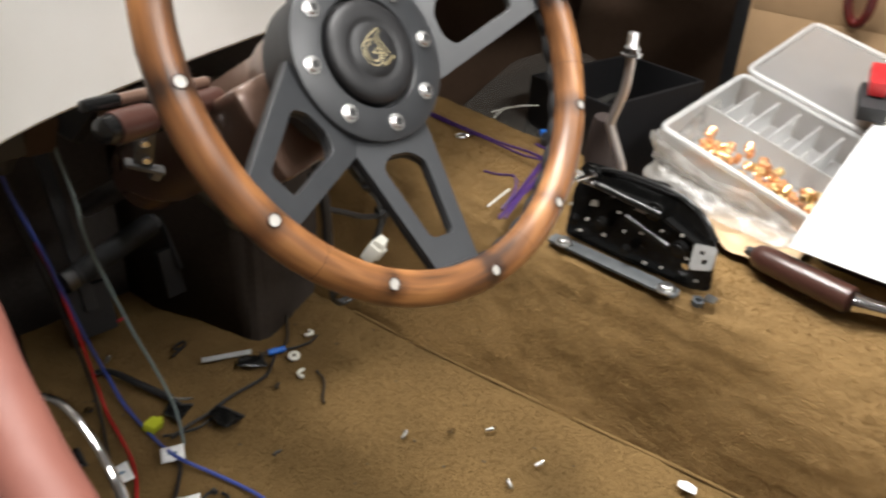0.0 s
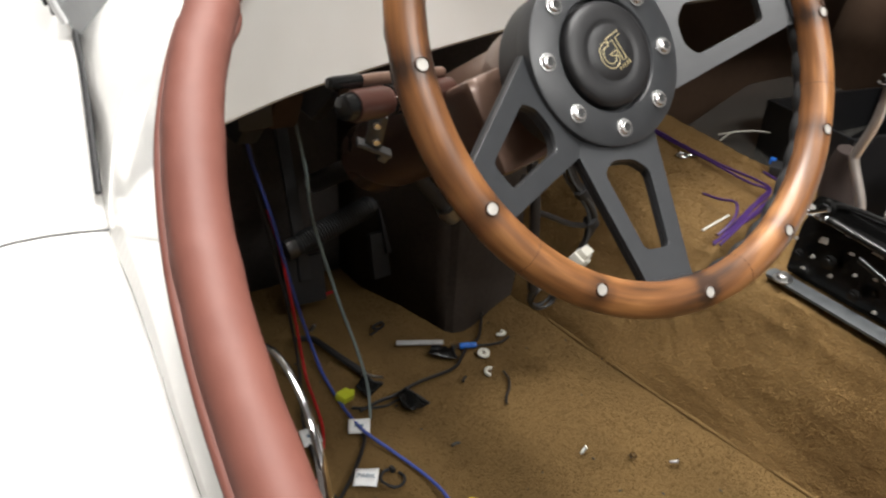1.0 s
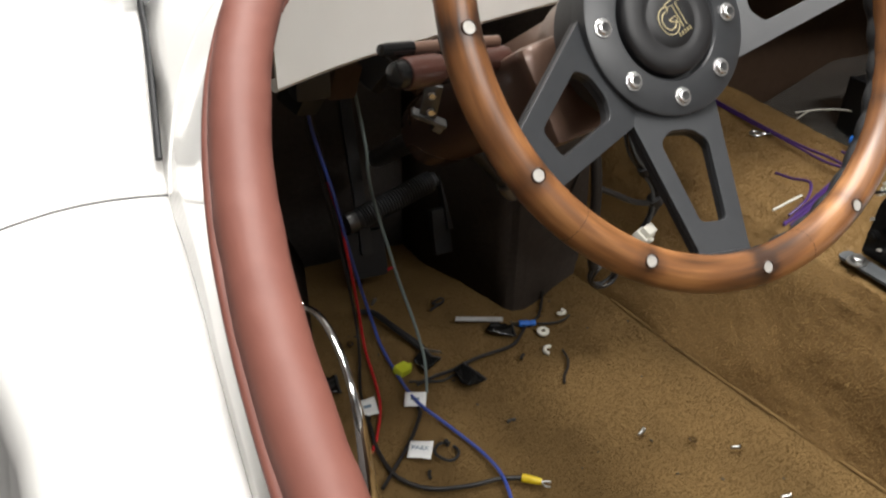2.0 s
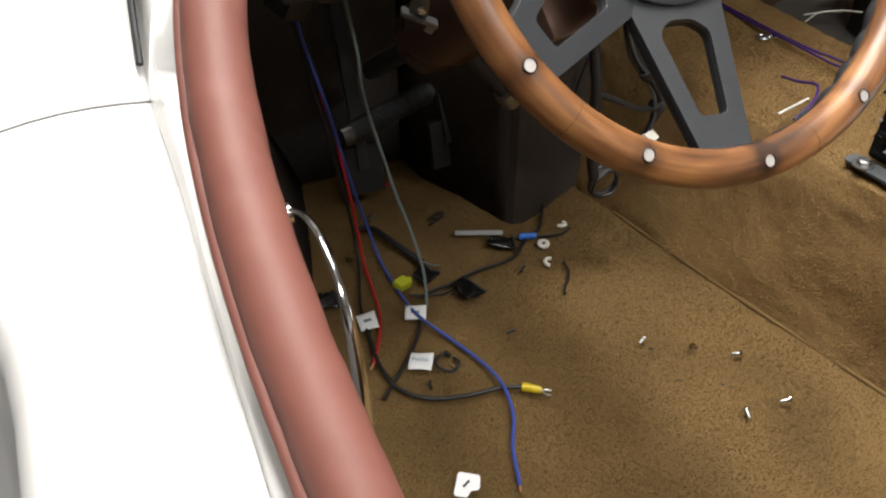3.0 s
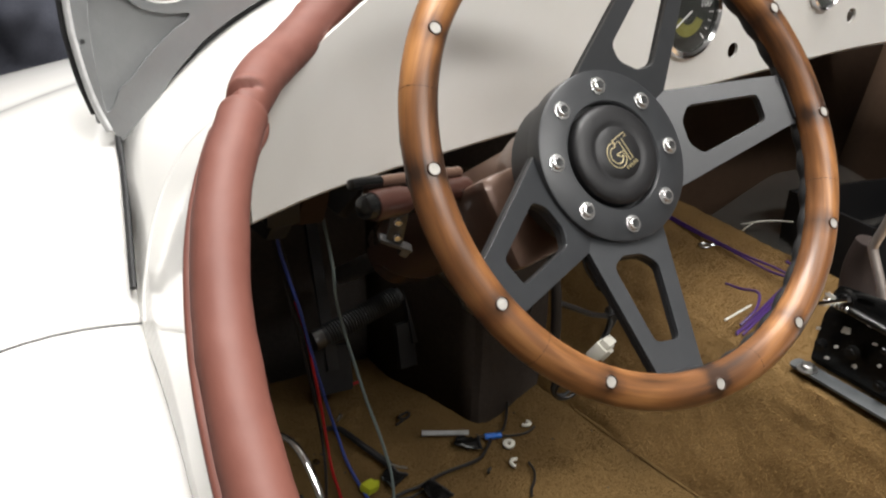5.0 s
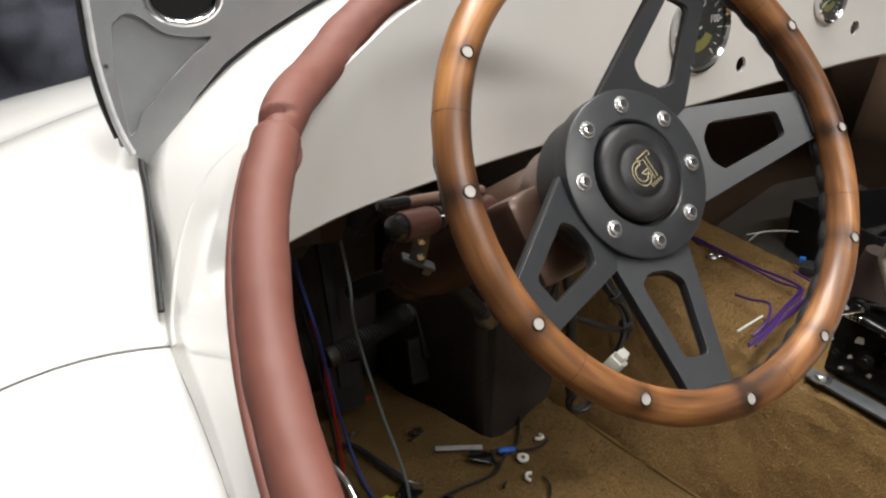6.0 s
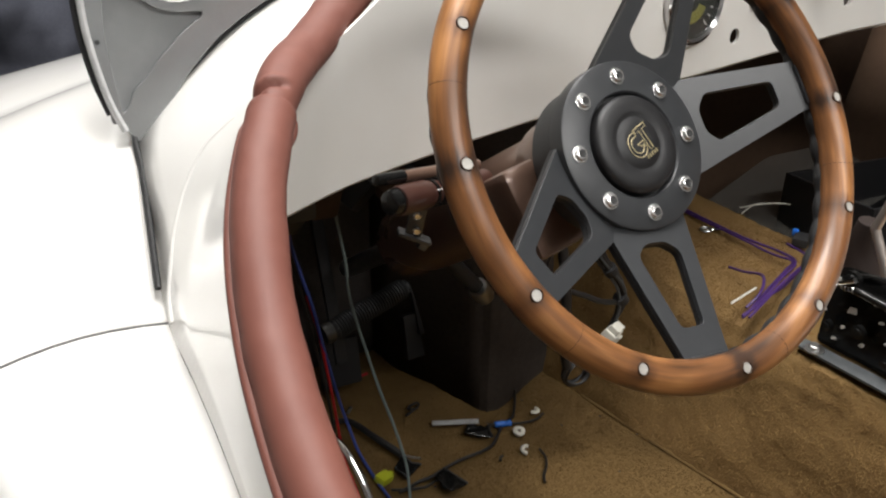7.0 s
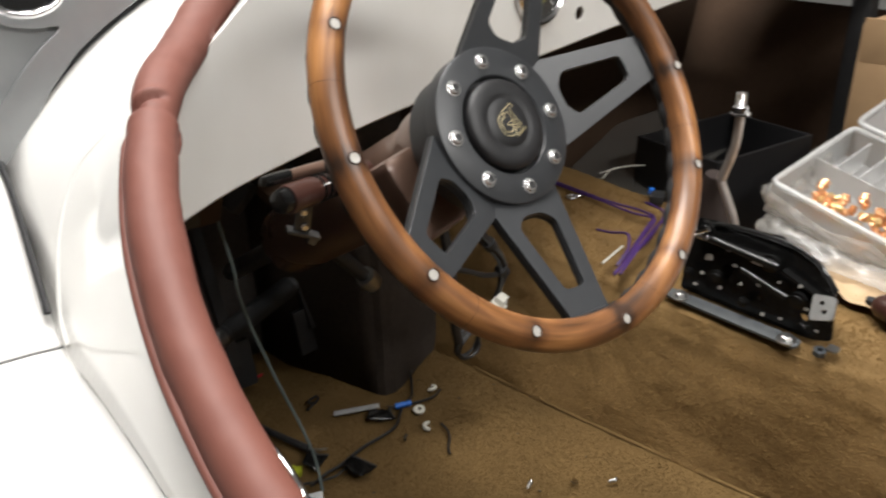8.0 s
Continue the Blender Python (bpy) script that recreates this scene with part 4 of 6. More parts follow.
def along(a, b, r_profile, sides=20):
    """A turned piece whose axis runs from a to b: (radius, share of the way)."""
    a, b = Vector(a), Vector(b)
    m = frame_of(a, (b - a).orthogonal(), b - a)
    n = (b - a).length
    return lathe(bmesh.new(), [(r, t * n) for r, t in r_profile], sides, m)


RAIL = material("dull_zinc", (0.13, 0.14, 0.145), 0.5, 0.5, second=(0.20, 0.21, 0.215), scale=90, fine=400, bump=0.15, patch_amount=0.4)


CLAMP = material("dark_clamp_steel", (0.12, 0.12, 0.12), 0.35, 0.8, second=(0.2, 0.2, 0.2), scale=200, fine=400, bump=0.2)


def signal_levers():
    s = thing("signal_stalk", "brown signal stalk with a black ribbed knob beside the column", "lever")
    a, b = (-0.156, 0.090, 0.4510), (-0.060, 0.128, 0.438)
    part("barrel", along(a, b, [(0.0001, 0.03), (0.0098, 0.03), (0.0105, 0.06), (0.0105, 0.30), (0.0098, 0.33), (0.0088, 0.36), (0.0088, 1.0), (0.0001, 1.0)]), BROWN_GRIP, s, "dark brown barrel")
    part("knob", along((-0.162, 0.0875, 0.4520), (-0.148, 0.0935, 0.450), [(0.0001, 0), (0.0050, 0.02), (0.0078, 0.15), (0.0086, 0.4), (0.0088, 1.0), (0.0001, 1.0)]), GLOSS_BLACK, s, "black domed knob")
    for k in range(5):
        p = Vector(a).lerp(Vector(b), 0.36 + 0.07 * k)
        part("switch_ring", lathe(bmesh.new(), [(0.0086, -0.0012), (0.0104, -0.0008), (0.0104, 0.0008), (0.0086, 0.0012)], 18, frame_of(p, (0, 0, 1), Vector(b) - Vector(a)), cap=False), GLOSS_BLACK, s, "black switch ring")
    bm = bmesh.new()
    for k in range(3):
        p = Vector(a).lerp(Vector(b), 0.40 + 0.1 * k) + Vector((0.001, -0.0085, 0.005))
        box(bm, (0.006, 0.0006, 0.003), frame_of(p, Vector(b) - Vector(a), (0, -1, 0.7)))
    part("marking", bm, PAPER, s, "worn white marking bars")
    w = thing("wiper_stalk", "slim brown stalk with a black grip tip", "lever")
    a, b = (-0.163, 0.098, 0.4650), (-0.062, 0.135, 0.4485)
    part("stem", along(a, b, [(0.0001, 0.1), (0.0032, 0.1), (0.0042, 0.36), (0.0042, 1.0), (0.0001, 1.0)], 14), COLUMN, w, "brown stem")
    part("tip", along((-0.1665, 0.0967, 0.4657), (-0.138, 0.1073, 0.461), [(0.0001, 0), (0.0036, 0.03), (0.0042, 0.2), (0.0044, 0.9), (0.0001, 1.0)], 14), GLOSS_BLACK, w, "black grip tip")
    c = thing("column_clamp", "bright steel clamp bracket bolted under the column", "bracket")
    m = pose(-0.100, 0.162, 0.400, 8, 10, -20) @ Matrix.Scale(0.68, 4)
    part("strap", box(bmesh.new(), (0.020, 0.006, 0.040), m, 0.002), CLAMP, c)
    part("cross_plate", box(bmesh.new(), (0.042, 0.016, 0.005), m @ pose(0.002, 0, -0.021, 0, 14, 0), 0.0015), CLAMP, c)
    for x, z in ((-0.001, 0.010), (0.002, -0.010)):
        part("bolt", lathe(bmesh.new(), [(0.0055, 0), (0.0055, 0.0035), (0.0035, 0.005), (0.0001, 0.005)], 6, m @ pose(x, -0.003, z, 90)), CHROME, c)
    part("lug", box(bmesh.new(), (0.012, 0.010, 0.012), m @ pose(0.014, 0, -0.030, 0, 25, 10), 0.002), CLAMP, c)


signal_levers()


def dark_mechanics():
    # switch body and brackets in the dark under the dashboard
    h = thing("ribbed_hose", "black corrugated rubber hose across the footwell", "hose")
    a, b = Vector((-0.062, 0.44, 0.148)), Vector((0.046, 0.452, 0.176))
    n = 26
    prof = [(0.0001, 0), (0.010, 0), (0.012, 0.04)]
    for k in range(n):
        t = 0.06 + 0.86 * k / n
        prof += [(0.0112, t), (0.0136, t + 0.25 * 0.86 / n), (0.0136, t + 0.55 * 0.86 / n), (0.0108, t + 0.8 * 0.86 / n)]
    prof += [(0.013, 0.94), (0.009, 0.97), (0.009, 1.0), (0.0001, 1.0)]
    part("hose_body", along(a, b, prof, 20), HOSE, h)
    part("clamp", along(a + Vector((-0.012, -0.001, -0.002)), a, [(0.0001, 0), (0.012, 0), (0.0128, 0.5), (0.012, 1.0), (0.0001, 1.0)]), CLAMP, h, "dull steel clamp")
    for x, z, lean in ((0.092, 0.07, 4), (-0.03, 0.06, -3)):
        p = thing("foot_pedal", "black pedal with a ribbed rubber pad in the dark footwell", "pedal", "pedals", at=pose(x, 0.50, z, -12, 0, lean))
        part("arm", box(bmesh.new(), (0.016, 0.010, 0.24), pose(0, 0.012, 0.12, -10), 0.003), BLACK, p)
        part("pad", box(bmesh.new(), (0.055, 0.012, 0.065), pose(0, 0, 0, 0), 0.005), RUBBER, p, "ribbed rubber pad")
    g = thing("steering_gear_link", "dark steel linkage under the column", "linkage")
    part("link", rod(bmesh.new(), (0.018, 0.34, 0.285), (0.098, 0.36, 0.196), 0.009), BLACK, g)
    part("joint", along((0.088, 0.355, 0.208), (0.104, 0.362, 0.188), [(0.0001, 0), (0.012, 0.02), (0.0135, 0.5), (0.012, 0.98), (0.0001, 1)], 16), STEEL, g, "worn steel joint")
    k = thing("relay_cluster", "dark relays and connectors under the dashboard", "relay")
    for i, (x, y, z, c) in enumerate(((-0.16, 0.27, 0.392, 1), (-0.125, 0.30, 0.378, 0), (-0.15, 0.32, 0.36, 1), (-0.085, 0.31, 0.375, 1), (-0.06, 0.27, 0.385, 0), (-0.02, 0.33, 0.36, 1))):
        part("relay", box(bmesh.new(), (0.03, 0.028, 0.032), pose(x, y, z, 12 * i, 9 * i, 17 * i), 0.004), (BLACK, BROWN_TRIM)[c - 1] if c < 2 else BLACK, k)
    part("mounting_rail", box(bmesh.new(), (0.19, 0.012, 0.018), pose(-0.09, 0.315, 0.405, 0, -3, 8), 0.002), BLACK, k)


HOSE = material("dusty_black_rubber", (0.05, 0.055, 0.06), 0.55, second=(0.03, 0.03, 0.033), scale=90, fine=300, bump=0.15)
dark_mechanics()

# ---- wires ----


def wire(name, pts, r, mat, label, ends=(), n=8):
    w = thing(name, label, "wire", at=None)
    part("insulation", tube(bmesh.new(), spline(pts, n), r, 8), mat, w)
    return w


def bare_end(w, a, b, r=0.0012):
    part("bare_end", rod(bmesh.new(), a, b, r, 8), COPPER, w, "bare copper end")


R = 0.0030
w = wire("blue_wire", [(-0.135, 0.37, 0.34), (-0.130, 0.37, 0.303), (-0.122, 0.372, 0.270), (-0.110, 0.375, 0.225), (-0.096, 0.385, 0.165), (-0.078, 0.405, 0.100), (-0.062, 0.42, 0.045), (-0.055, 0.415, 0.014), (-0.058, 0.382, R), (-0.062, 0.319, R), (-0.062, 0.265, 0.008), (-0.045, 0.221, R), (-0.031, 0.172, R), (-0.030, 0.132, 0.007), (-0.039, 0.095, R), (-0.058, 0.064, R), (-0.072, 0.030, R), (-0.075, 0.022, R)], 0.0019, BLUE_WIRE, "long blue insulated wire trailing over the carpet")
bare_end(w, (-0.075, 0.022, R), (-0.078, 0.016, R))
w = wire("red_wire", [(-0.137, 0.38, 0.34), (-0.121, 0.385, 0.287), (-0.112, 0.385, 0.235), (-0.101, 0.385, 0.187), (-0.094, 0.388, 0.144), (-0.084, 0.395, 0.085), (-0.076, 0.398, 0.02), (-0.080, 0.375, R), (-0.087, 0.336, R), (-0.098, 0.287, R), (-0.117, 0.246, R), (-0.133, 0.221, R)], 0.0018, RED_WIRE, "red insulated wire hanging from the dashboard")
bare_end(w, (-0.133, 0.221, R), (-0.139, 0.214, R))
part("dark_sleeve", tube(bmesh.new(), spline([(-0.137, 0.38, 0.34), (-0.121, 0.385, 0.287), (-0.112, 0.385, 0.235)], 6), 0.0024, 8), BLACK_WIRE, w, "dark heat sleeve")
wire("grey_wire", [(-0.10, 0.33, 0.36), (-0.089, 0.33, 0.294), (-0.087, 0.33, 0.261), (-0.082, 0.328, 0.229), (-0.071, 0.322, 0.18), (-0.064, 0.308, 0.140), (-0.052, 0.298, 0.093), (-0.043, 0.289, 0.045), (-0.045, 0.277, 0.006)], 0.0017, GREY_WIRE, "grey wire hanging down to the carpet")
wire("dark_wire", [(-0.140, 0.375, 0.34), (-0.128, 0.378, 0.285), (-0.118, 0.38, 0.23), (-0.106, 0.385, 0.17), (-0.092, 0.395, 0.10), (-0.082, 0.40, 0.03), (-0.09, 0.37, R), (-0.112, 0.31, R), (-0.118, 0.267, R)], 0.0018, BLACK_WIRE, "thin dark wire hanging in the footwell")
w = wire("black_wire", [(-0.118, 0.285, R), (-0.124, 0.245, R), (-0.128, 0.219, R), (-0.124, 0.178, R), (-0.100, 0.150, R), (-0.062, 0.137, R), (-0.033, 0.133, R), (-0.010, 0.1235, R)], 0.0024, BLACK_WIRE, "black wire with a yellow fork terminal on the carpet")
part("crimp", along((-0.012, 0.124, R + 0.001), (0.003, 0.111, R + 0.001), [(0.0001, 0), (0.0040, 0), (0.0045, 0.15), (0.0040, 0.75), (0.0030, 1.0), (0.0001, 1.0)], 14), YELLOW, w, "yellow crimp sleeve")
bm = bmesh.new()
for s in (-1, 1):
    tube(bm, [(0.003, 0.111, R), (0.0055 + 0.002 * s, 0.108 + 0.0025 * s, R), (0.010 + 0.002 * s, 0.1045 + 0.0025 * s, R)], 0.0011, 8)
part("fork", bm, STEEL, w, "bright metal fork")
wire("short_black_wire", [(-0.063, 0.262, R), (-0.066, 0.250, R), (-0.094, 0.216, R), (-0.128, 0.184, R), (-0.143, 0.170, R)], 0.0021, BLACK_WIRE, "short black wire with a stripped end")
wire("dark_floor_cable", [(-0.048, 0.297, R), (-0.020, 0.302, R), (0.0, 0.303, R), (0.038, 0.311, R), (0.086, 0.314, R), (0.110, 0.330, R), (0.123, 0.342, R)], 0.0021, BLACK_WIRE, "dark cable lying across the carpet")
wire("loop_cable", [(-0.054, 0.306, R), (-0.040, 0.298, R), (-0.018, 0.291, R), (0.000, 0.294, R), (0.010, 0.284, R)], 0.0016, BLACK_WIRE, "thin dark cable looping on the carpet")
wire("hanging_dark_lead", [(0.232, 0.40, 0.20), (0.220, 0.415, 0.12), (0.217, 0.43, 0.05), (0.205, 0.428, R), (0.179, 0.391, R), (0.150, 0.354, R), (0.132, 0.347, R)], 0.0018, BLACK_WIRE, "thin black lead running down to a blue connector")
wire("curled_wire", [(0.139, 0.281, R), (0.136, 0.265, R), (0.127, 0.251, R), (0.115, 0.240, R), (0.108, 0.229, R)], 0.0016, BLACK_WIRE, "curled offcut of black wire on the carpet")
wire("wire_tail", [(0.187, 0.338, R), (0.170, 0.332, R), (0.148, 0.336, R), (0.136, 0.343, R)], 0.0016, BLACK_WIRE, "short black wire tail on the carpet")
wire("red_offcut", [(0.006, 0.533, R), (0.016, 0.536, R), (0.027, 0.538, R)], 0.0022, RED_WIRE, "short red wire offcut on the carpet")

# ---- debris on the carpet ----


def label_tag(x, y, turn, w, h, text=None, lift=0.004, tilt=8):
    t = thing("wire_label", "white paper label folded round a wire" if not text else "white paper label printed with one word", "label", "wire labels", at=pose(x, y, lift, tilt, -4, turn))
    bm = bmesh.new()
    rows = []
    for i in range(5):
        rows.append([Vector((w * (k / 6 - 0.5), h * (i / 4 - 0.5), 0.0012 * math.sin(3 * k / 6 + i))) for k in range(7)])
    sheet(bm, rows)
    s = part("slip", bm, PAPER, t)
    thicken(s, 0.0006)
    if text:
        cu = bpy.data.curves.new("print", "FONT")
        cu.body, cu.size, cu.align_x, cu.align_y, cu.extrude = text, w * 0.32, "CENTER", "CENTER", 0.0001
        tmp = new("print", cu)
        me = bpy.data.meshes.new_from_object(tmp)
        bpy.data.objects.remove(tmp)
        me.materials.clear()
        me.materials.append(PRINT)
        ob = new("print", me)
        ob.parent = t
        ob.matrix_basis = pose(0, 0, 0.0022)
    else:
        part("print_bar", box(bmesh.new(), (w * 0.4, h * 0.16, 0.0003), pose(0, 0, 0.0018)), PRINT, t)
    return t


PRINT = material("faded_print", (0.18, 0.26, 0.34), 0.7, bump=0)
label_tag(-0.0885, 0.200, -34, 0.0245, 0.0225, "PARK", 0.006)
label_tag(-0.115, 0.281, -8, 0.021, 0.022, None, 0.007, 16)
label_tag(-0.062, 0.271, -30, 0.024, 0.017, None, 0.007, 30)


def small_screw(x, y, turn, long=0.009, kind="screw"):
    t = thing("loose_" + kind, "small bright loose " + kind + " on the carpet", kind, "loose fasteners", at=pose(x, y, 0.0042, 0, 90 - 12, turn))
    if kind == "screw":
        part("shank", lathe(bmesh.new(), [(0.0001, -long * 0.6), (0.0016, -long * 0.5), (0.0020, 0), (0.0020, long * 0.4)], 10), STEEL, t)
        part("head", lathe(bmesh.new(), [(0.0034, long * 0.4), (0.0036, long * 0.4 + 0.0010), (0.0026, long * 0.4 + 0.0024), (0.0001, long * 0.4 + 0.0027)], 14), CHROME, t)
    else:
        t.matrix_world = pose(x, y, 0.003, 12, 8, turn)
        part("ring", lathe(bmesh.new(), [(0.0024, -0.0012), (0.0046, -0.0012), (0.0050, 0.001), (0.0045, 0.0018), (0.0026, 0.0018), (0.0024, -0.0012)], 6, cap=False), CHROME, t)
    return t


small_screw(0.137, 0.125, 20)
small_screw(0.1805, 0.0935, 30, kind="nut")
small_screw(0.2137, 0.065, -35)
small_screw(0.211, -0.007, -20)
small_screw(0.165, -0.004, 70)
small_screw(-0.033, 0.468, 40)
small_screw(-0.124, 0.459, 80, 0.008)
small_screw(-0.092, 0.398, 10, kind="nut")


def strip_of_metal():
    t = thing("metal_strip", "thin bright aluminium strip lying on the carpet", "metal strip", at=pose(0.0745, 0.3755, 0.006, 0, -3, -29.5))
    part("strip", box(bmesh.new(), (0.060, 0.0085, 0.0016), Matrix(), 0.0004), ALU, t)


def tape_piece(x, y, turn, size, tilt=10):
    t = thing("tape_piece", "crinkled square piece of black tape on the carpet", "tape", "black tape pieces", at=pose(x, y, 0.006, tilt, 6, turn))
    a, b = size[0] / 2, size[1] / 2
    rows = [[Vector((a * (k / 3 - 1) * (1.08 - 0.05 * i), b * (i / 3 - 1) * (0.92 + 0.04 * k), 0.0030 * math.sin(1.9 * k + turn) * math.cos(1.3 * i + k) + 0.001)) for k in range(7)] for i in range(7)]
    thicken(part("tape", sheet(bmesh.new(), rows), GLOSS_BLACK, t, sharp=60), 0.0012)
    part("rolled_edge", tube(bmesh.new(), spline([tuple(Vector(rows[k][6]) + Vector((0, 0, 0.0008))) for k in range(7)], 4), 0.0016, 8), RUBBER, t)


strip_of_metal()
tape_piece(0.009, 0.283, 20, (0.026, 0.030))
tape_piece(-0.143, 0.334, -15, (0.026, 0.022))
tape_piece(-0.024, 0.328, 35, (0.030, 0.022), 18)
tape_piece(0.089, 0.345, -30, (0.034, 0.018), 6)


def washers():
    for x, y, full, turn in ((0.137, 0.322, True, 0), (0.180, 0.349, False, 200), (0.124, 0.287, False, 40)):
        t = thing("nylon_washer", "milky nylon washer on the carpet" if full else "broken half of a milky nylon washer", "washer", "nylon washers", at=pose(x, y, 0.0035, 8, -6, turn))
        span = 360 if full else 200
        n = 20
        bm = bmesh.new()
        if full:
            lathe(bm, [(0.0026, -0.0015), (0.0075, -0.0015), (0.0078, 0.0012), (0.0070, 0.0018), (0.0028, 0.0018), (0.0026, -0.0015)], 22, cap=False)
        else:
            tube(bm, [Vector((0.0058 * math.cos(radians(span * k / n)), 0.0058 * math.sin(radians(span * k / n)), 0)) for k in range(n + 1)], 0.0024, 8)
        part("ring", bm, NYLON, t)


washers()


def blue_connector():
    t = thing("crimp_connector", "blue crimp connector on a black lead", "connector", at=pose(0.1265, 0.3435, 0.005, 0, 0, -20))
    part("sleeve", lathe(bmesh.new(), [(0.0001, -0.011), (0.0034, -0.011), (0.0042, -0.009), (0.0042, 0.001), (0.0032, 0.003), (0.0040, 0.006), (0.0036, 0.011), (0.0001, 0.011)], 14, pose(0, 0, 0, 0, 90)), BLUE_PLASTIC, t)
    part("blade", box(bmesh.new(), (0.010, 0.005, 0.001), pose(-0.015, 0, 0)), STEEL, t)


def lime_clip():
    t = thing("lime_clip", "small lime yellow wire clip on the carpet", "clip", at=pose(-0.054, 0.325, 0.006, 10, 10, 25))
    part("body", box(bmesh.new(), (0.019, 0.015, 0.010), Matrix(), 0.003), LIME, t)
    part("tongue", box(bmesh.new(), (0.008, 0.005, 0.004), pose(0.011, 0, 0.001), 0.001), LIME, t)


def pry_tool():
    t = thing("trim_tool", "long black plastic tie lying on the carpet", "tool")
    part("shaft", tube(bmesh.new(), spline([(-0.062, 0.452, 0.006), (-0.044, 0.441, 0.008), (-0.029, 0.394, 0.007), (-0.016, 0.352, 0.006)], 6), lambda t: 0.0034 + 0.0012 * t, 8), RUBBER, t)
    part("tip", tube(bmesh.new(), [(-0.016, 0.352, 0.006), (-0.006, 0.342, 0.005), (0.001, 0.337, 0.005)], 0.0014, 8), STEEL, t, "bright steel tip")


def wire_ring():
    t = thing("hose_ring", "open black wire ring on the carpet", "ring", at=pose(-0.064, 0.188, 0.0035, 6, 4, 60))
    part("ring", tube(bmesh.new(), [Vector((0.0125 * math.cos(a), 0.0125 * math.sin(a), 0.0008 * math.sin(3 * a))) for a in [radians(20 + 310 * k / 24) for k in range(25)]], 0.0016, 8), RUBBER, t)
    part("ear", box(bmesh.new(), (0.007, 0.004, 0.005), pose(0.0125, 0.001, 0.001, 0, 0, 40), 0.001), RUBBER, t)
    t = thing("cable_loop", "small loop of black wire on the carpet", "wire", at=pose(0.040, 0.430, 0.0035, 0, 0, 10))
    part("loop", tube(bmesh.new(), spline([(-0.014, -0.006, 0), (-0.002, -0.003, 0), (0.012, 0.001, 0), (0.014, 0.007, 0.001), (0.004, 0.008, 0), (-0.004, 0.002, 0.002), (0.004, -0.004, 0.001)], 6), 0.0016, 8), BLACK_WIRE, t)


def torn_tag():
    t = thing("torn_paper_tag", "torn white paper tag with a small printed mark", "paper", at=pose(-0.117, 0.043, 0.004, 6, 4, -30) @ Matrix.Scale(0.72, 4))
    part("paper", plate(bmesh.new(), rounded([(-0.016, -0.017), (0.002, -0.018), (0.004, -0.008), (0.016, -0.006), (0.016, 0.015), (-0.012, 0.017)], 0.005), 0.0006), PAPER, t)
    part("print_bar", box(bmesh.new(), (0.012, 0.003, 0.0003), pose(-0.001, 0.001, 0.0005, 0, 0, 55)), INK, t)


def paper_scrap():
    t = thing("paper_scrap", "small torn white paper scrap on the carpet", "paper", at=pose(0.298, -0.137, 0.005, 8, 12, 30))
    part("scrap", plate(bmesh.new(), rounded([(-0.011, -0.008), (0.004, -0.010), (0.010, 0.0), (0.006, 0.009), (-0.006, 0.010)], 0.003), 0.0008), PAPER, t)


def crumbs():
    rnd = random.Random(5)
    bm = bmesh.new()
    for k in range(38):
        x, y = rnd.uniform(-0.15, 0.27), rnd.uniform(-0.05, 0.5)
        s = rnd.uniform(0.0006, 0.0015)
        box(bm, (s * 2.2, s, s), pose(x, y, s * 0.5 + 0.002, rnd.uniform(-30, 30), 0, rnd.uniform(0, 180)))
    tagged(part("floor_crumbs", bm, RUBBER), "dark crumbs and lint scattered over the carpet", "debris", kind="stuff")
    for x, y, turn in ((0.088, 0.290, 40), (-0.093, 0.167, 70), (0.02, 0.2, 0)):
        t = thing("insulation_scrap", "dark scrap of wire insulation on the carpet", "scrap", "insulation scraps", at=pose(x, y, 0.003, 0, 0, turn))
        part("scrap", tube(bmesh.new(), [(-0.005, 0, 0), (0, 0.001, 0.0005), (0.005, 0, 0)], 0.0018, 7), BLACK_WIRE, t)


blue_connector()
lime_clip()
pry_tool()
wire_ring()
torn_tag()
paper_scrap()
crumbs()


def door_pull():
    d = thing("door_pull", "slim curved chrome inner door handle with a flat end", "door handle")
    pts = [(-0.252, 0.012, 0.352), (-0.25, 0.005, 0.358), (-0.25, -0.020, 0.369), (-0.25, -0.043, 0.370), (-0.25, -0.061, 0.362), (-0.25, -0.074, 0.347), (-0.25, -0.081, 0.327), (-0.25, -0.086, 0.306), (-0.25, -0.089, 0.288)]
    part("lever", tube(bmesh.new(), spline(pts, 8), lambda t: 0.0024 + 0.0008 * t + 0.0036 * max(0.0, t - 0.55) / 0.45, 14, flat=0.72), CHROME, d)
    part("spindle", rod(bmesh.new(), (-0.25, 0.010, 0.354), (-0.285, 0.012, 0.350), 0.006), CHROME, d)
    return d


door_pull()

# ---- wiring loom under the column ----


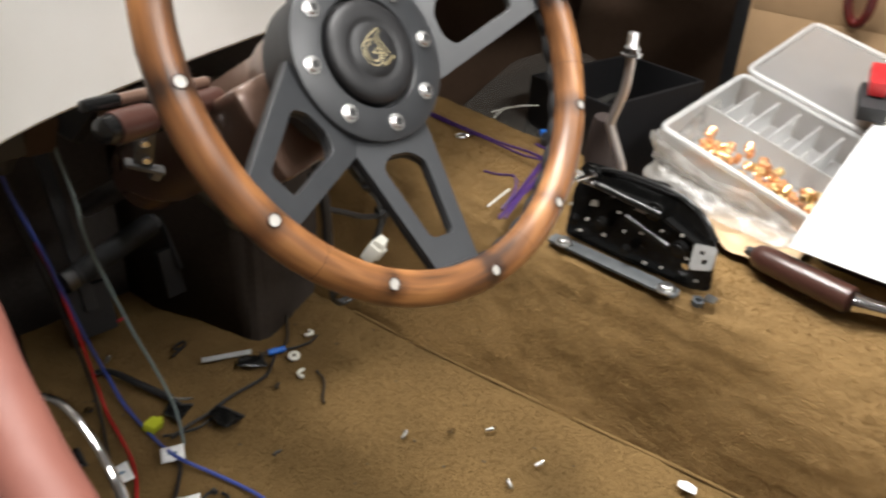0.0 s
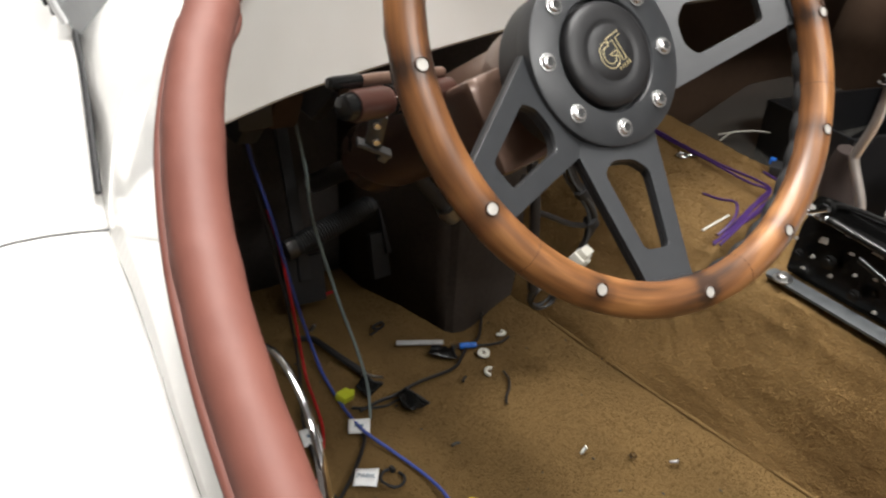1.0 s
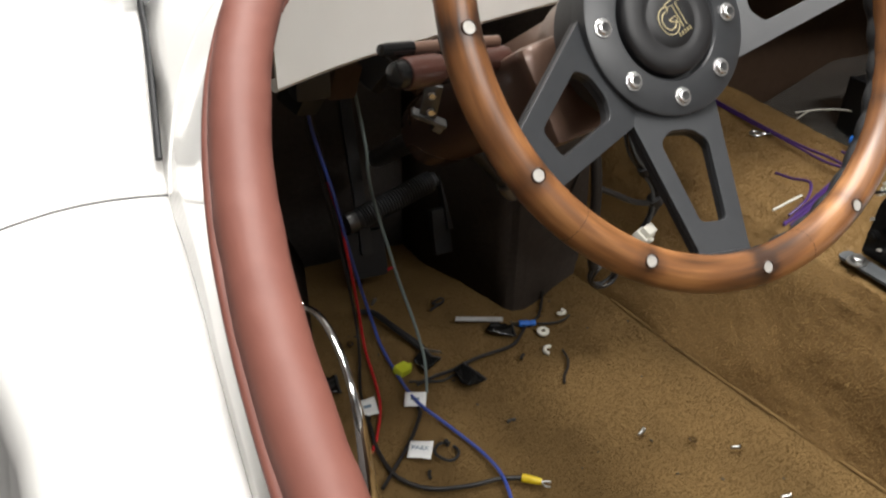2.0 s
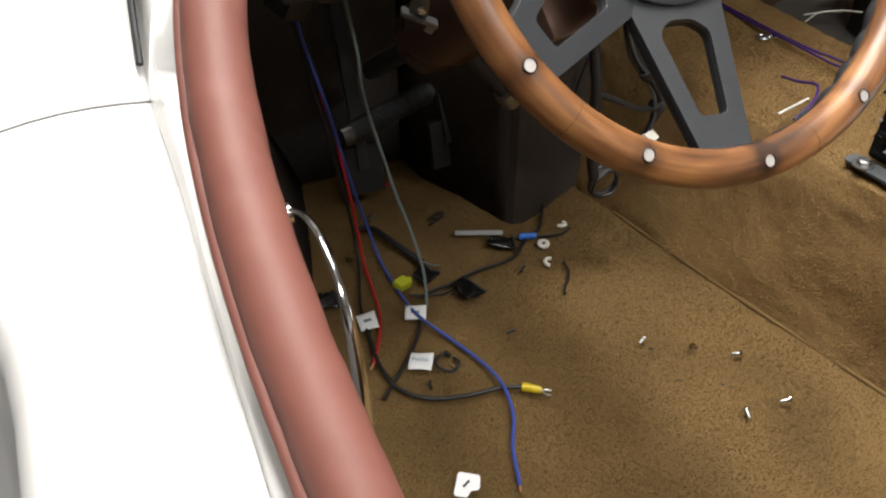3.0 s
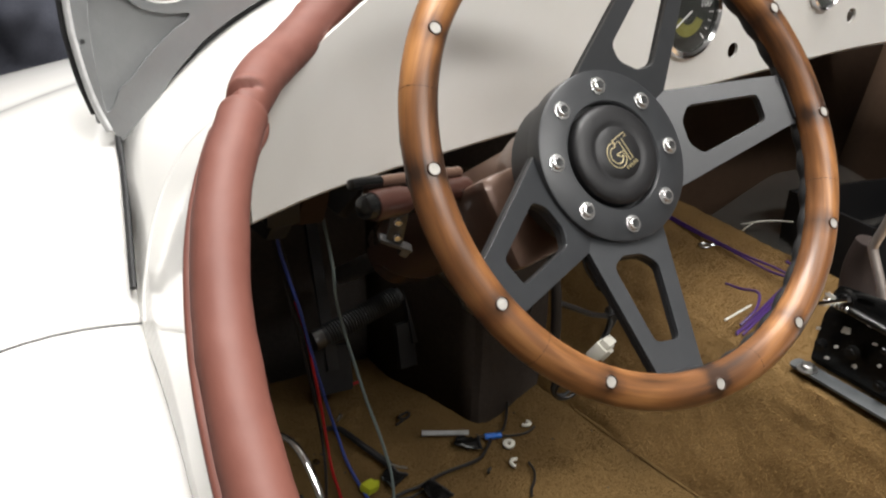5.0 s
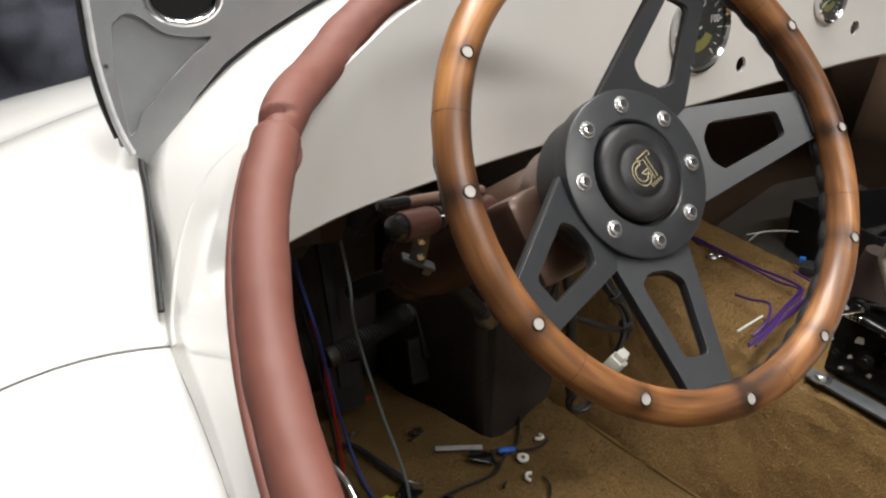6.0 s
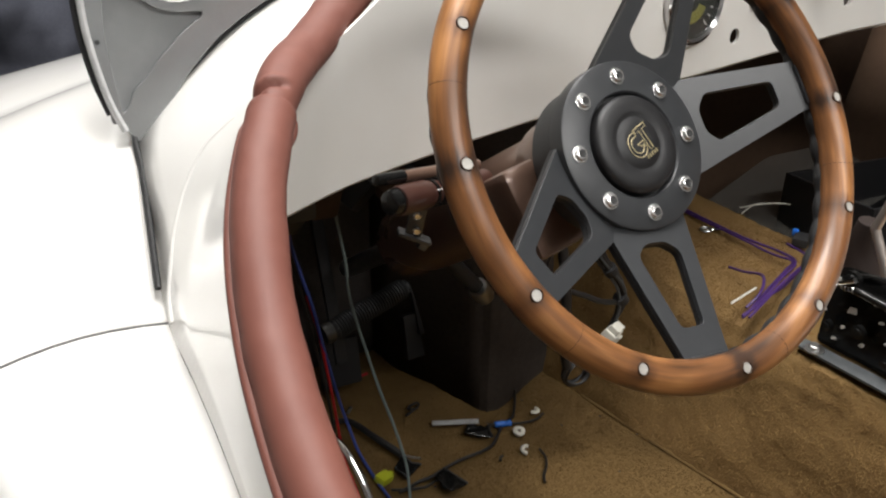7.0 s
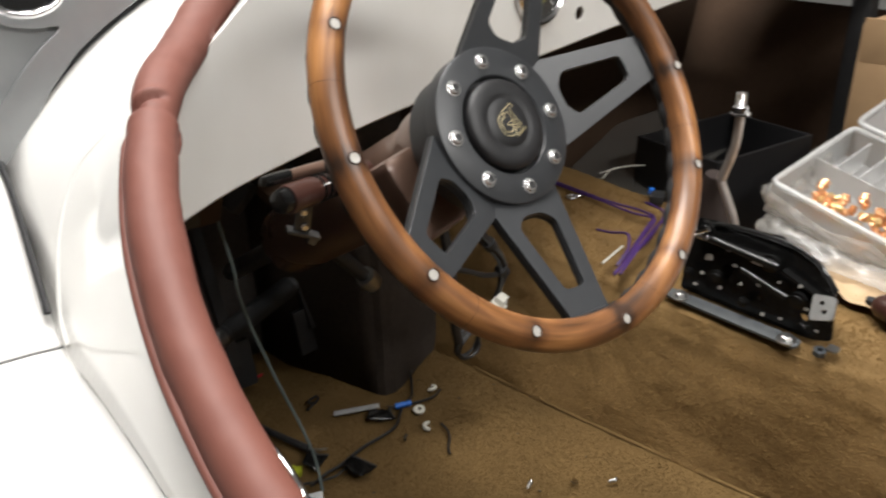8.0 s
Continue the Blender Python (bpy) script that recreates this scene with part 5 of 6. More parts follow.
def loom():
    h = thing("wiring_loom", "black taped wiring loom hanging under the dashboard", "wiring loom")
    trunk = [(0.150, 0.27, 0.40), (0.168, 0.262, 0.320), (0.180, 0.254, 0.272), (0.196, 0.25, 0.248), (0.211, 0.25, 0.226), (0.216, 0.25, 0.203), (0.210, 0.25, 0.182), (0.205, 0.25, 0.172)]
    rnd = random.Random(8)
    for i in range(11):
        a, rr = rnd.uniform(0, 6.28), rnd.uniform(0.002, 0.0065)
        pts = []
        for k, (x, y, z) in enumerate(trunk):
            spread = rr * (0.5 if k > 5 else 1.0)
            pts.append((x + spread * math.cos(a + 0.5 * k) + rnd.uniform(-0.001, 0.001), y + spread * math.sin(a + 0.5 * k), z))
        part("strand", tube(bmesh.new(), spline(pts, 6), 0.0019, 7), BLACK_WIRE if i % 3 else GREY_LOOM, h)
    for p, turn in (((0.194, 0.249, 0.250), 30), ((0.215, 0.249, 0.208), 5)):
        part("tape_band", tube(bmesh.new(), [Vector(p) + Vector((-0.003, 0, 0.004)), Vector(p), Vector(p) + Vector((0.003, 0, -0.004))], 0.0082, 12), RUBBER, h, "black tape band")
    # branch that drops behind the rim and ends in a coil
    part("branch", tube(bmesh.new(), spline([(0.125, 0.27, 0.40), (0.130, 0.26, 0.30), (0.134, 0.25, 0.24), (0.138, 0.25, 0.17), (0.144, 0.25, 0.138)], 7), 0.0058, 10), BLACK_WIRE, h)
    part("cross_branch", tube(bmesh.new(), spline([(0.136, 0.252, 0.238), (0.160, 0.25, 0.226), (0.186, 0.25, 0.212), (0.208, 0.25, 0.205)], 6), 0.0034, 8), BLACK_WIRE, h)
    for k in range(6):
        c0, r0 = Vector((0.160 + 0.0015 * k, 0.248 + 0.003 * k, 0.126 - 0.001 * k)), 0.0165 + 0.0016 * (k % 3)
        part("coil_turn", tube(bmesh.new(), [c0 + Vector((r0 * math.cos(q), 0.002 * math.sin(2 * q + k), r0 * 0.92 * math.sin(q))) for q in [2 * math.pi * n / 26 for n in range(26)]], 0.0016, 6, True), GREY_LOOM if k % 2 else BLACK_WIRE, h)
    c = thing("plug_connector", "milky white multi-pin plug on the wiring loom", "connector", at=frame_of((0.201, 0.247, 0.164), (0.9, 0.1, 0.45), (0.3, -0.4, 0.8)))
    part("shell", box(bmesh.new(), (0.026, 0.016, 0.022), Matrix(), 0.002), NYLON, c)
    part("latch", box(bmesh.new(), (0.010, 0.005, 0.016), pose(0, -0.009, 0.002), 0.001), NYLON, c)
    part("collar", box(bmesh.new(), (0.020, 0.012, 0.008), pose(0, 0, 0.014), 0.001), NYLON, c)


GREY_LOOM = material("grey_loom_wire", (0.060, 0.064, 0.066), 0.5, fine=400, bump=0.05)
loom()

# ---- shifter and tunnel ----


def shifter():
    s = thing("shifter_frame", "gloss black pressed steel shifter frame bolted on the tunnel", "shifter")
    m = frame_of((0.36, 0, 0), (0, -1, 0), (-1, 0, 0.05))     # local x runs backwards, local y up
    out = [(-0.100, 0.186), (-0.098, 0.245), (-0.088, 0.268), (-0.060, 0.280), (-0.02, 0.283), (0.022, 0.282), (0.046, 0.275), (0.062, 0.264), (0.076, 0.248), (0.078, 0.226), (0.083, 0.193), (0.060, 0.186)]
    cx = [(-0.045, 0.222, 0.0045), (0.0, 0.212, 0.0040), (0.050, 0.208, 0.0042)]
    fr = part("side_plate", plate(bmesh.new(), rounded(out, 0.006, 3), 0.003, m, [hole_loop(x, y, r, 14) for x, y, r in cx]), GLOSS_BLACK, s)
    out2 = [(-0.112, 0.19), (-0.110, 0.258), (-0.104, 0.268), (0.000, 0.277), (0.006, 0.272), (0.008, 0.19)]
    part("inner_plate", plate(bmesh.new(), rounded(out2, 0.004, 3), 0.003, frame_of((0.398, 0, 0), (0, -1, 0), (-1, 0, 0))), GLOSS_BLACK, s)
    part("bridge", box(bmesh.new(), (0.036, 0.10, 0.003), pose(0.380, 0.035, 0.262), 0.001), GLOSS_BLACK, s)
    part("bridge", box(bmesh.new(), (0.036, 0.05, 0.003), pose(0.378, -0.045, 0.247, 20, 0, 0), 0.001), GLOSS_BLACK, s)
    part("upper_lip", tube(bmesh.new(), spline([m @ Vector((x, y, 0.001)) for x, y in out[2:9]], 5), 0.0030, 8), GLOSS_BLACK, s)
    # ratchet arms, pins and bright spots of bare metal
    for a, b, r in (((0.356, 0.07, 0.268), (0.354, -0.02, 0.262), 0.0045), ((0.355, 0.02, 0.245), (0.353, -0.035, 0.232), 0.0035)):
        part("arm", rod(bmesh.new(), a, b, r), GLOSS_BLACK, s)
    for y, z, r in ((0.07, 0.276, 0.010), (-0.01, 0.262, 0.010), (-0.045, 0.232, 0.009), (0.05, 0.225, 0.007), (0.085, 0.216, 0.006), (0.015, 0.205, 0.006)):
        part("pivot", lathe(bmesh.new(), [(0.0001, 0.004), (r * 0.6, 0.004), (r * 0.65, 0.002), (r, 0.0015), (r, -0.004)], 18, frame_of((0.356, y, z), (0, 1, 0), (-1, 0, 0))), GLOSS_BLACK, s)
    rnd = random.Random(3)
    for y, z, a, b in ((0.086, 0.272, 0.016, 0.005), (0.062, 0.244, 0.010, 0.008), (0.005, 0.257, 0.014, 0.004), (0.03, 0.245, 0.006, 0.003), (0.075, 0.205, 0.006, 0.003), (-0.01, 0.20, 0.005, 0.004), (0.044, 0.212, 0.005, 0.005), (-0.03, 0.203, 0.004, 0.003), (-0.055, 0.225, 0.005, 0.003), (0.02, 0.226, 0.004, 0.004), (0.092, 0.232, 0.005, 0.004), (-0.07, 0.205, 0.004, 0.003), (0.068, 0.222, 0.005, 0.004), (0.036, 0.262, 0.012, 0.005), (-0.022, 0.244, 0.004, 0.003), (0.0, 0.232, 0.005, 0.003), (-0.045, 0.248, 0.004, 0.004)):
        part("bare_spot", plate(bmesh.new(), rounded([(-a / 2, -b / 2), (a / 2, -b * 0.3), (a * 0.4, b / 2), (-a * 0.3, b * 0.4)], 0.001), 0.0012, frame_of((0.3570, y, z), (0, -1, rnd.uniform(-0.4, 0.4)), (-1, 0, 0.05))), RIVET, s, "bare bright metal spot")
    part("return_spring", tube(bmesh.new(), [Vector((0.352 + 0.003 * math.cos(k * 0.9), 0.09 - 0.0006 * k, 0.268 + 0.003 * math.sin(k * 0.9))) for k in range(50)], 0.0008, 6), CHROME, s, "bright coil spring")
    part("latch_arm", rod(bmesh.new(), (0.350, 0.092, 0.262), (0.349, 0.062, 0.281), 0.0026), CHROME, s, "bright latch arm")
    part("end_tab", plate(bmesh.new(), rounded([(-0.012, -0.014), (0.012, -0.012), (0.012, 0.012), (-0.012, 0.014)], 0.004), 0.0025, frame_of((0.352, -0.074, 0.236), (0, -1, 0.3), (-0.8, 0.1, 0.6)), [hole_loop(0.002, -0.004, 0.0028, 12), hole_loop(-0.002, 0.005, 0.0026, 12)]), STEEL, s, "bright zinc end tab")
    part("end_foot", plate(bmesh.new(), rounded([(-0.006, -0.006), (0.006, -0.006), (0.006, 0.006), (-0.006, 0.006)], 0.003), 0.002, pose(0.362, -0.088, 0.189, 4, -6, 0)), STEEL, s, "small bright foot")
    part("rail", plate(bmesh.new(), rounded([(-0.009, -0.075), (0.008, -0.075), (0.010, -0.05), (0.009, 0.09), (-0.008, 0.09)], 0.006), 0.0030, pose(0.351, 0.018, 0.1845, 0, -6, 0)), RAIL, s, "dull zinc mounting rail")
    for y in (0.088, -0.044):
        part("rail_washer", lathe(bmesh.new(), [(0.0105, 0), (0.0105, 0.0016), (0.005, 0.0016)], 20, pose(0.349, y, 0.1858, 0, -6, 0)), STEEL, s)
        part("rail_bolt", lathe(bmesh.new(), [(0.0068, 0.0016), (0.0068, 0.006), (0.0052, 0.0072), (0.0001, 0.0072)], 6, pose(0.349, y, 0.1858, 0, -6, 20)), STEEL, s)
    l = thing("gear_lever", "bare bent steel gear lever with a threaded tip", "gear lever")
    pts = [(0.43, 0.070, 0.235), (0.43, 0.077, 0.262), (0.43, 0.087, 0.282), (0.43, 0.099, 0.304), (0.43, 0.099, 0.312), (0.43, 0.089, 0.350), (0.43, 0.0875, 0.380), (0.43, 0.088, 0.392)]
    part("rod", tube(bmesh.new(), spline(pts, 5), 0.0052, 12), LEVER, l)
    part("lock_nut", lathe(bmesh.new(), [(0.0115, 0), (0.0115, 0.002), (0.0085, 0.0022), (0.0085, 0.009), (0.0001, 0.009)], 12, pose(0.43, 0.088, 0.389, -2)), CHROME, l)
    bm = bmesh.new()
    prof = [(0.0001, 0)] + [(0.0058 if k % 2 else 0.0064, 0.002 + 0.0012 * k) for k in range(14)] + [(0.0001, 0.0192)]
    lathe(bm, prof, 14, pose(0.43, 0.0885, 0.396, -2))
    part("threaded_tip", bm, CHROME, l)
    n = thing("hex_nut", "loose dark steel hex nut on the tunnel carpet", "nut", at=pose(0.352, -0.079, 0.186, 4, -10, 15) @ Matrix.Scale(0.75, 4))
    part("nut", lathe(bmesh.new(), [(0.004, -0.004), (0.0092, -0.004), (0.0096, 0), (0.0092, 0.004), (0.004, 0.004), (0.004, -0.004)], 6, cap=False), DARK_STEEL, n)
    b = thing("brown_shift_boot", "stiff dark brown boot standing behind the lever", "boot")
    part("boot", tube(bmesh.new(), spline([(0.452, 0.10, 0.20), (0.452, 0.115, 0.235), (0.450, 0.122, 0.27), (0.447, 0.118, 0.305)], 6), lambda t: 0.026 - 0.014 * t, 14), BOOT, b)


LEVER = material("satin_nickel", (0.62, 0.55, 0.50), 0.35, 0.8, second=(0.5, 0.44, 0.4), scale=90, fine=400, bump=0.08)
BOOT = material("worn_brown_boot", (0.022, 0.012, 0.009), 0.7, fine=300, bump=0.2)
DARK_STEEL = material("dark_steel", (0.07, 0.08, 0.09), 0.45, 0.2, fine=300, bump=0.1)
shifter()


def handbrake():
    h = thing("handbrake", "handbrake lever with a dark brown grip and a chrome shaft", "handbrake")
    a, b = (0.452, -0.086, 0.209), (0.436, -0.200, 0.208)
    part("grip", along(a, b, [(0.0001, 0.02), (0.008, 0.02), (0.0125, 0.06), (0.0145, 0.15), (0.0150, 0.5), (0.0150, 0.95), (0.0140, 0.98), (0.0001, 1.0)], 28), BROWN_GRIP, h)
    part("shaft", along(b, (0.452, -0.262, 0.208), [(0.0001, 0), (0.0110, 0), (0.0085, 0.2), (0.0075, 0.5), (0.0075, 1.0), (0.0001, 1.0)], 20), CHROME, h)
    part("button", along((0.4535, -0.078, 0.209), (0.452, -0.088, 0.209), [(0.0001, 0), (0.0045, 0.1), (0.0055, 0.5), (0.0055, 1.0), (0.0001, 1)], 14), RUBBER, h, "black release button")
    return h


handbrake()


def organiser():
    # it leans, its rim low towards the back of the car
    w, d = 0.250, 0.1864
    m = frame_of((0.5407, 0.0913, 0.2800), (-0.0338, -0.9746, -0.2212), (-0.1917, -0.2109, 0.9585))
    o = thing("parts_organiser", "frosted plastic parts box with copper fittings and an open lid", "organiser box", at=m)
    h, t = 0.050, 0.003
    part("base", box(bmesh.new(), (w, d, t), pose(w / 2, d / 2, -h + t / 2)), FROSTED, o)
    for nm, size, at in (("side_wall", (w, t, h), (w / 2, t / 2, -h / 2)), ("side_wall", (w, t, h), (w / 2, d - t / 2, -h / 2)), ("side_wall", (t, d - 2 * t - 0.001, h), (t / 2, d / 2, -h / 2)), ("side_wall", (t, d - 2 * t - 0.001, h), (w - t / 2, d / 2, -h / 2))):
        part(nm, box(bmesh.new(), size, pose(*at), 0.001), FROSTED, o)
    rim = [(0.0, 0.0, 0), (w, 0, 0), (w, d, 0), (0, d, 0)]
    loop = [Vector((x, y, -0.003)) for x, y in rounded([(a, b) for a, b, c in rim], 0.012, 5)]
    part("rim", tube(bmesh.new(), loop, 0.0042, 8, True), FROSTED, o, "rolled frosted rim")
    for k in range(1, 8):
        part("divider", box(bmesh.new(), (0.0018, d * 0.46, h - 0.012), pose(w * k / 8, d * 0.73, -h / 2 - 0.002)), FROSTED, o)
    part("divider", box(bmesh.new(), (w - 0.008, 0.0018, h - 0.010), pose(w / 2, d * 0.5, -h / 2 - 0.002)), FROSTED, o)
    # lid tilted back on the far edge
    lm = pose(0, d + 0.004, 0.001, 2.2, 0, 0)
    ld = 0.1791
    part("lid", plate(bmesh.new(), rounded([(0, 0), (w, 0), (w, ld), (0, ld)], 0.014), 0.0025, lm), FROST_LID, o, "open translucent lid")
    part("lid_rim", tube(bmesh.new(), [lm @ Vector((x, y, 0.003)) for x, y in rounded([(0, 0), (w, 0), (w, ld), (0, ld)], 0.014)], 0.0038, 8, True), FROSTED, o)
    for k in (0.25, 0.75):
        part("hinge", box(bmesh.new(), (0.02, 0.010, 0.008), pose(w * k, d + 0.002, -0.004), 0.002), FROSTED, o)
    # copper fittings lying in its compartments
    rnd = random.Random(11)
    for k in range(110):
        cx = w * (0.12 + 0.80 * rnd.random())
        cy = d * (0.07 + 0.34 * rnd.random())
        z = -h + 0.010 + 0.022 * rnd.random()
        r = rnd.uniform(0.0038, 0.0068)
        f = thing("copper_fitting", "bright copper and brass fitting in the parts box", "fitting", "copper fittings", at=m @ pose(cx, cy, z, rnd.uniform(0, 180), rnd.uniform(0, 90), rnd.uniform(0, 180)))
        part("body", lathe(bmesh.new(), [(r * 0.55, -r), (r * 0.8, -r), (r * 0.8, -r * 0.2), (r, -r * 0.15), (r, r * 0.4), (r * 0.75, r * 0.5), (r * 0.75, r * 1.2), (r * 0.5, r * 1.2), (r * 0.5, -r)], 10, cap=False), COPPER if k % 3 else BRASS, f)
    return m, w, d, h


BRASS = material("bright_brass", (0.95, 0.72, 0.36), 0.3, 0.75, fine=300, bump=0.05)
ORG = organiser()


def crumpled(name, rows, amp, mat, label, category, seed=0.0, t=0.0008, cuts=4, freq=26):
    bm = bmesh.new()
    sheet(bm, rows)
    bmesh.ops.subdivide_edges(bm, edges=bm.edges, cuts=cuts, use_grid_fill=True)
    bm.normal_update()
    for v in bm.verts:
        q = v.co * freq + Vector((seed, seed, 0))
        v.co += v.normal * (amp * (abs(noise.noise(q)) * 2 - 0.6) + amp * 0.4 * noise.noise(q * 2.7))
    ob = part(name, bm, mat, sharp=70)
    thicken(ob, t)
    return tagged(ob, label, category)


TUB = material("black_polythene", (0.008, 0.008, 0.009), 0.5, fine=200, bump=0.1)


def passenger_side():
    m, w, d, h = ORG
    # clear bag drawn up round the near and end walls of the box, its skirt spread on the tunnel
    bag = thing("plastic_bag", "crumpled clear plastic bag drawn up round the parts box", "bag")
    lap = [(-0.008, d * 0.75), (-0.010, d * 0.4), (-0.012, 0.01), (-0.006, -0.010), (0.04, -0.012), (0.09, -0.010), (0.14, -0.012), (0.19, -0.012), (0.235, -0.012)]
    upper, skirt = [], []
    for i, (px, py) in enumerate(lap):
        top = m @ Vector((px, py, -0.006 - 0.008 * (i % 3)))
        low = m @ Vector((px + (0.030, 0.028, 0.022, 0.014, 0.004, 0, 0, 0, 0)[i], py + (0.012 if i > 2 else 0.0), -h + 0.004))
        low.z = max(low.z, 0.205)
        out = low + (low - (m @ Vector((w * 0.5, d * 0.9, -h)))).normalized() * ((0.006, 0.006, 0.010, 0.020, 0.040, 0.046, 0.040, 0.044, 0.036)[i] + 0.008 * math.sin(2.1 * i))
        out.z = 0.202
        upper.append([top.lerp(low, k / 5) + Vector((-0.008, 0, 0)) * math.sin(math.pi * k / 5) for k in range(6)])
        skirt.append([low.lerp(out, k / 4) + Vector((0, 0, 0.012)) * math.sin(math.pi * k / 4) for k in range(5)])
    for nm, rows, seed in (("film_side", upper, 2.0), ("film_skirt", skirt, 4.0)):
        bm = sheet(bmesh.new(), rows)
        bmesh.ops.subdivide_edges(bm, edges=bm.edges, cuts=5, use_grid_fill=True)
        bm.normal_update()
        for vert in bm.verts:
            q = vert.co * 48 + Vector((seed, seed, 0))
            vert.co += vert.normal * (0.006 * (abs(noise.noise(q)) * 2 - 0.7) + 0.003 * abs(noise.noise(q * 2.6)))
        thicken(part(nm, bm, FILM, bag, sharp=50), 0.0006)
    rows = [[Vector((0.455 + 0.02 * k, 0.005 - 0.026 * i, 0.197 + 0.007 * math.sin(1.3 * k + i))) for k in range(6)] for i in range(6)]
    crumpled("tape_scrap", rows, 0.006, TAPE, "crumpled strip of tan masking tape on the tunnel", "tape", 5.0)
    # sheet of white paper over the box corner
    a, b, c = Vector((0.772, -0.095, 0.302)), Vector((0.441, -0.124, 0.237)), Vector((0.437, -0.250, 0.240))
    rows = []
    for i in range(9):
        s = i / 8
        left = a.lerp(b, s)
        across = (c - b)
        rows.append([left + across * (1.6 * k / 6) + Vector((0, 0, 0.010 * math.sin(math.pi * s))) for k in range(7)])
    ob = part("paper_sheet", sheet(bmesh.new(), rows), PAPER)
    thicken(ob, 0.0006)
    tagged(ob, "blank white sheet of paper laid over the parts box", "paper")
    s = thing("seat_base", "dark brown upholstered passenger seat base", "seat")
    part("cushion", box(bmesh.new(), (0.44, 0.52, 0.19), pose(0.85, -0.16, 0.112, 0, 0, 0), 0.03, 4), SEAT, s)
    part("side_bolster", box(bmesh.new(), (0.10, 0.34, 0.05), pose(0.575, -0.30, 0.200, 0, 0, 0), 0.02, 4), SEAT, s)
    t = thing("black_tub", "open black plastic tub in the passenger footwell", "tub", at=pose(0.78, 0.30, 0.12, 0, 0, -8))
    part("tub_base", box(bmesh.new(), (0.22, 0.16, 0.006), pose(0, 0, -0.117)), RUBBER, t)
    for sx, sy, wx, wy in ((0, 0.08, 0.23, 0.006), (0, -0.08, 0.23, 0.006), (0.113, 0, 0.006, 0.154), (-0.113, 0, 0.006, 0.154)):
        part("tub_wall", box(bmesh.new(), (wx, wy, 0.235), pose(sx, sy, 0), 0.002), TUB, t)
    k = thing("cardboard_box", "tan cardboard box beyond the seat", "box", at=pose(1.0, 0.055, 0.31, 0, 0, 4))
    part("carton", box(bmesh.new(), (0.10, 0.26, 0.20), Matrix(), 0.003), CARD, k)
    part("flap", box(bmesh.new(), (0.004, 0.25, 0.07), pose(-0.052, 0, 0.075, 0, -6), 0.001), CARD, k)
    e = thing("oval_brown_grip", "glossy red-brown oval handle on the cardboard", "handle", at=pose(0.93, 0.02, 0.40, 20, 70, 10))
    part("loop", tube(bmesh.new(), [Vector((0.045 * math.cos(a), 0.018 * math.sin(a), 0)) for a in [2 * math.pi * k / 30 for k in range(30)]], 0.007, 10, True), OXBLOOD, e)
    r = thing("red_black_tool", "red and black plastic tool end beside the box", "tool", at=pose(0.740, -0.086, 0.324, 0, -10, 20))
    part("red_cap", box(bmesh.new(), (0.06, 0.022, 0.020), pose(0.02, 0, 0.012), 0.005), RED_WIRE, r, "red cap")
    part("black_body", box(bmesh.new(), (0.07, 0.036, 0.020), pose(0.0, 0, -0.010), 0.005), RUBBER, r)
    # upright dark post and trim of the far door opening
    p = thing("door_post", "dark upright door post on the passenger side", "post")
    part("post", box(bmesh.new(), (0.03, 0.034, 0.36), pose(1.035, 0.222, 0.28, 0, 0, 0), 0.006), RUBBER, p)
    # clear plastic panel leaning at the front of the tunnel
    pl = part("clear_plastic_sheet", plate(bmesh.new(), rounded([(-0.16, -0.09), (0.16, -0.10), (0.20, 0.06), (0.06, 0.10), (-0.17, 0.07)], 0.02), 0.003, pose(0.78, 0.44, 0.175, 8, -6, 8)), FILM2)
    tagged(pl, "thin clear plastic panel resting beyond the tunnel", "plastic panel")
    for a, b, z in (((0.588, 0.395), (0.66, 0.40), 0.188), ((0.60, 0.41), (0.70, 0.36), 0.190)):
        w2 = thing("cable_tie", "white nylon cable tie lying loose", "cable tie", "loose cable ties")
        part("strap", tube(bmesh.new(), spline([(a[0], a[1], z), ((a[0] + b[0]) / 2, (a[1] + b[1]) / 2 + 0.006, z + 0.004), (b[0], b[1], z)], 6), 0.0018, 6, flat=0.6), NYLON, w2)
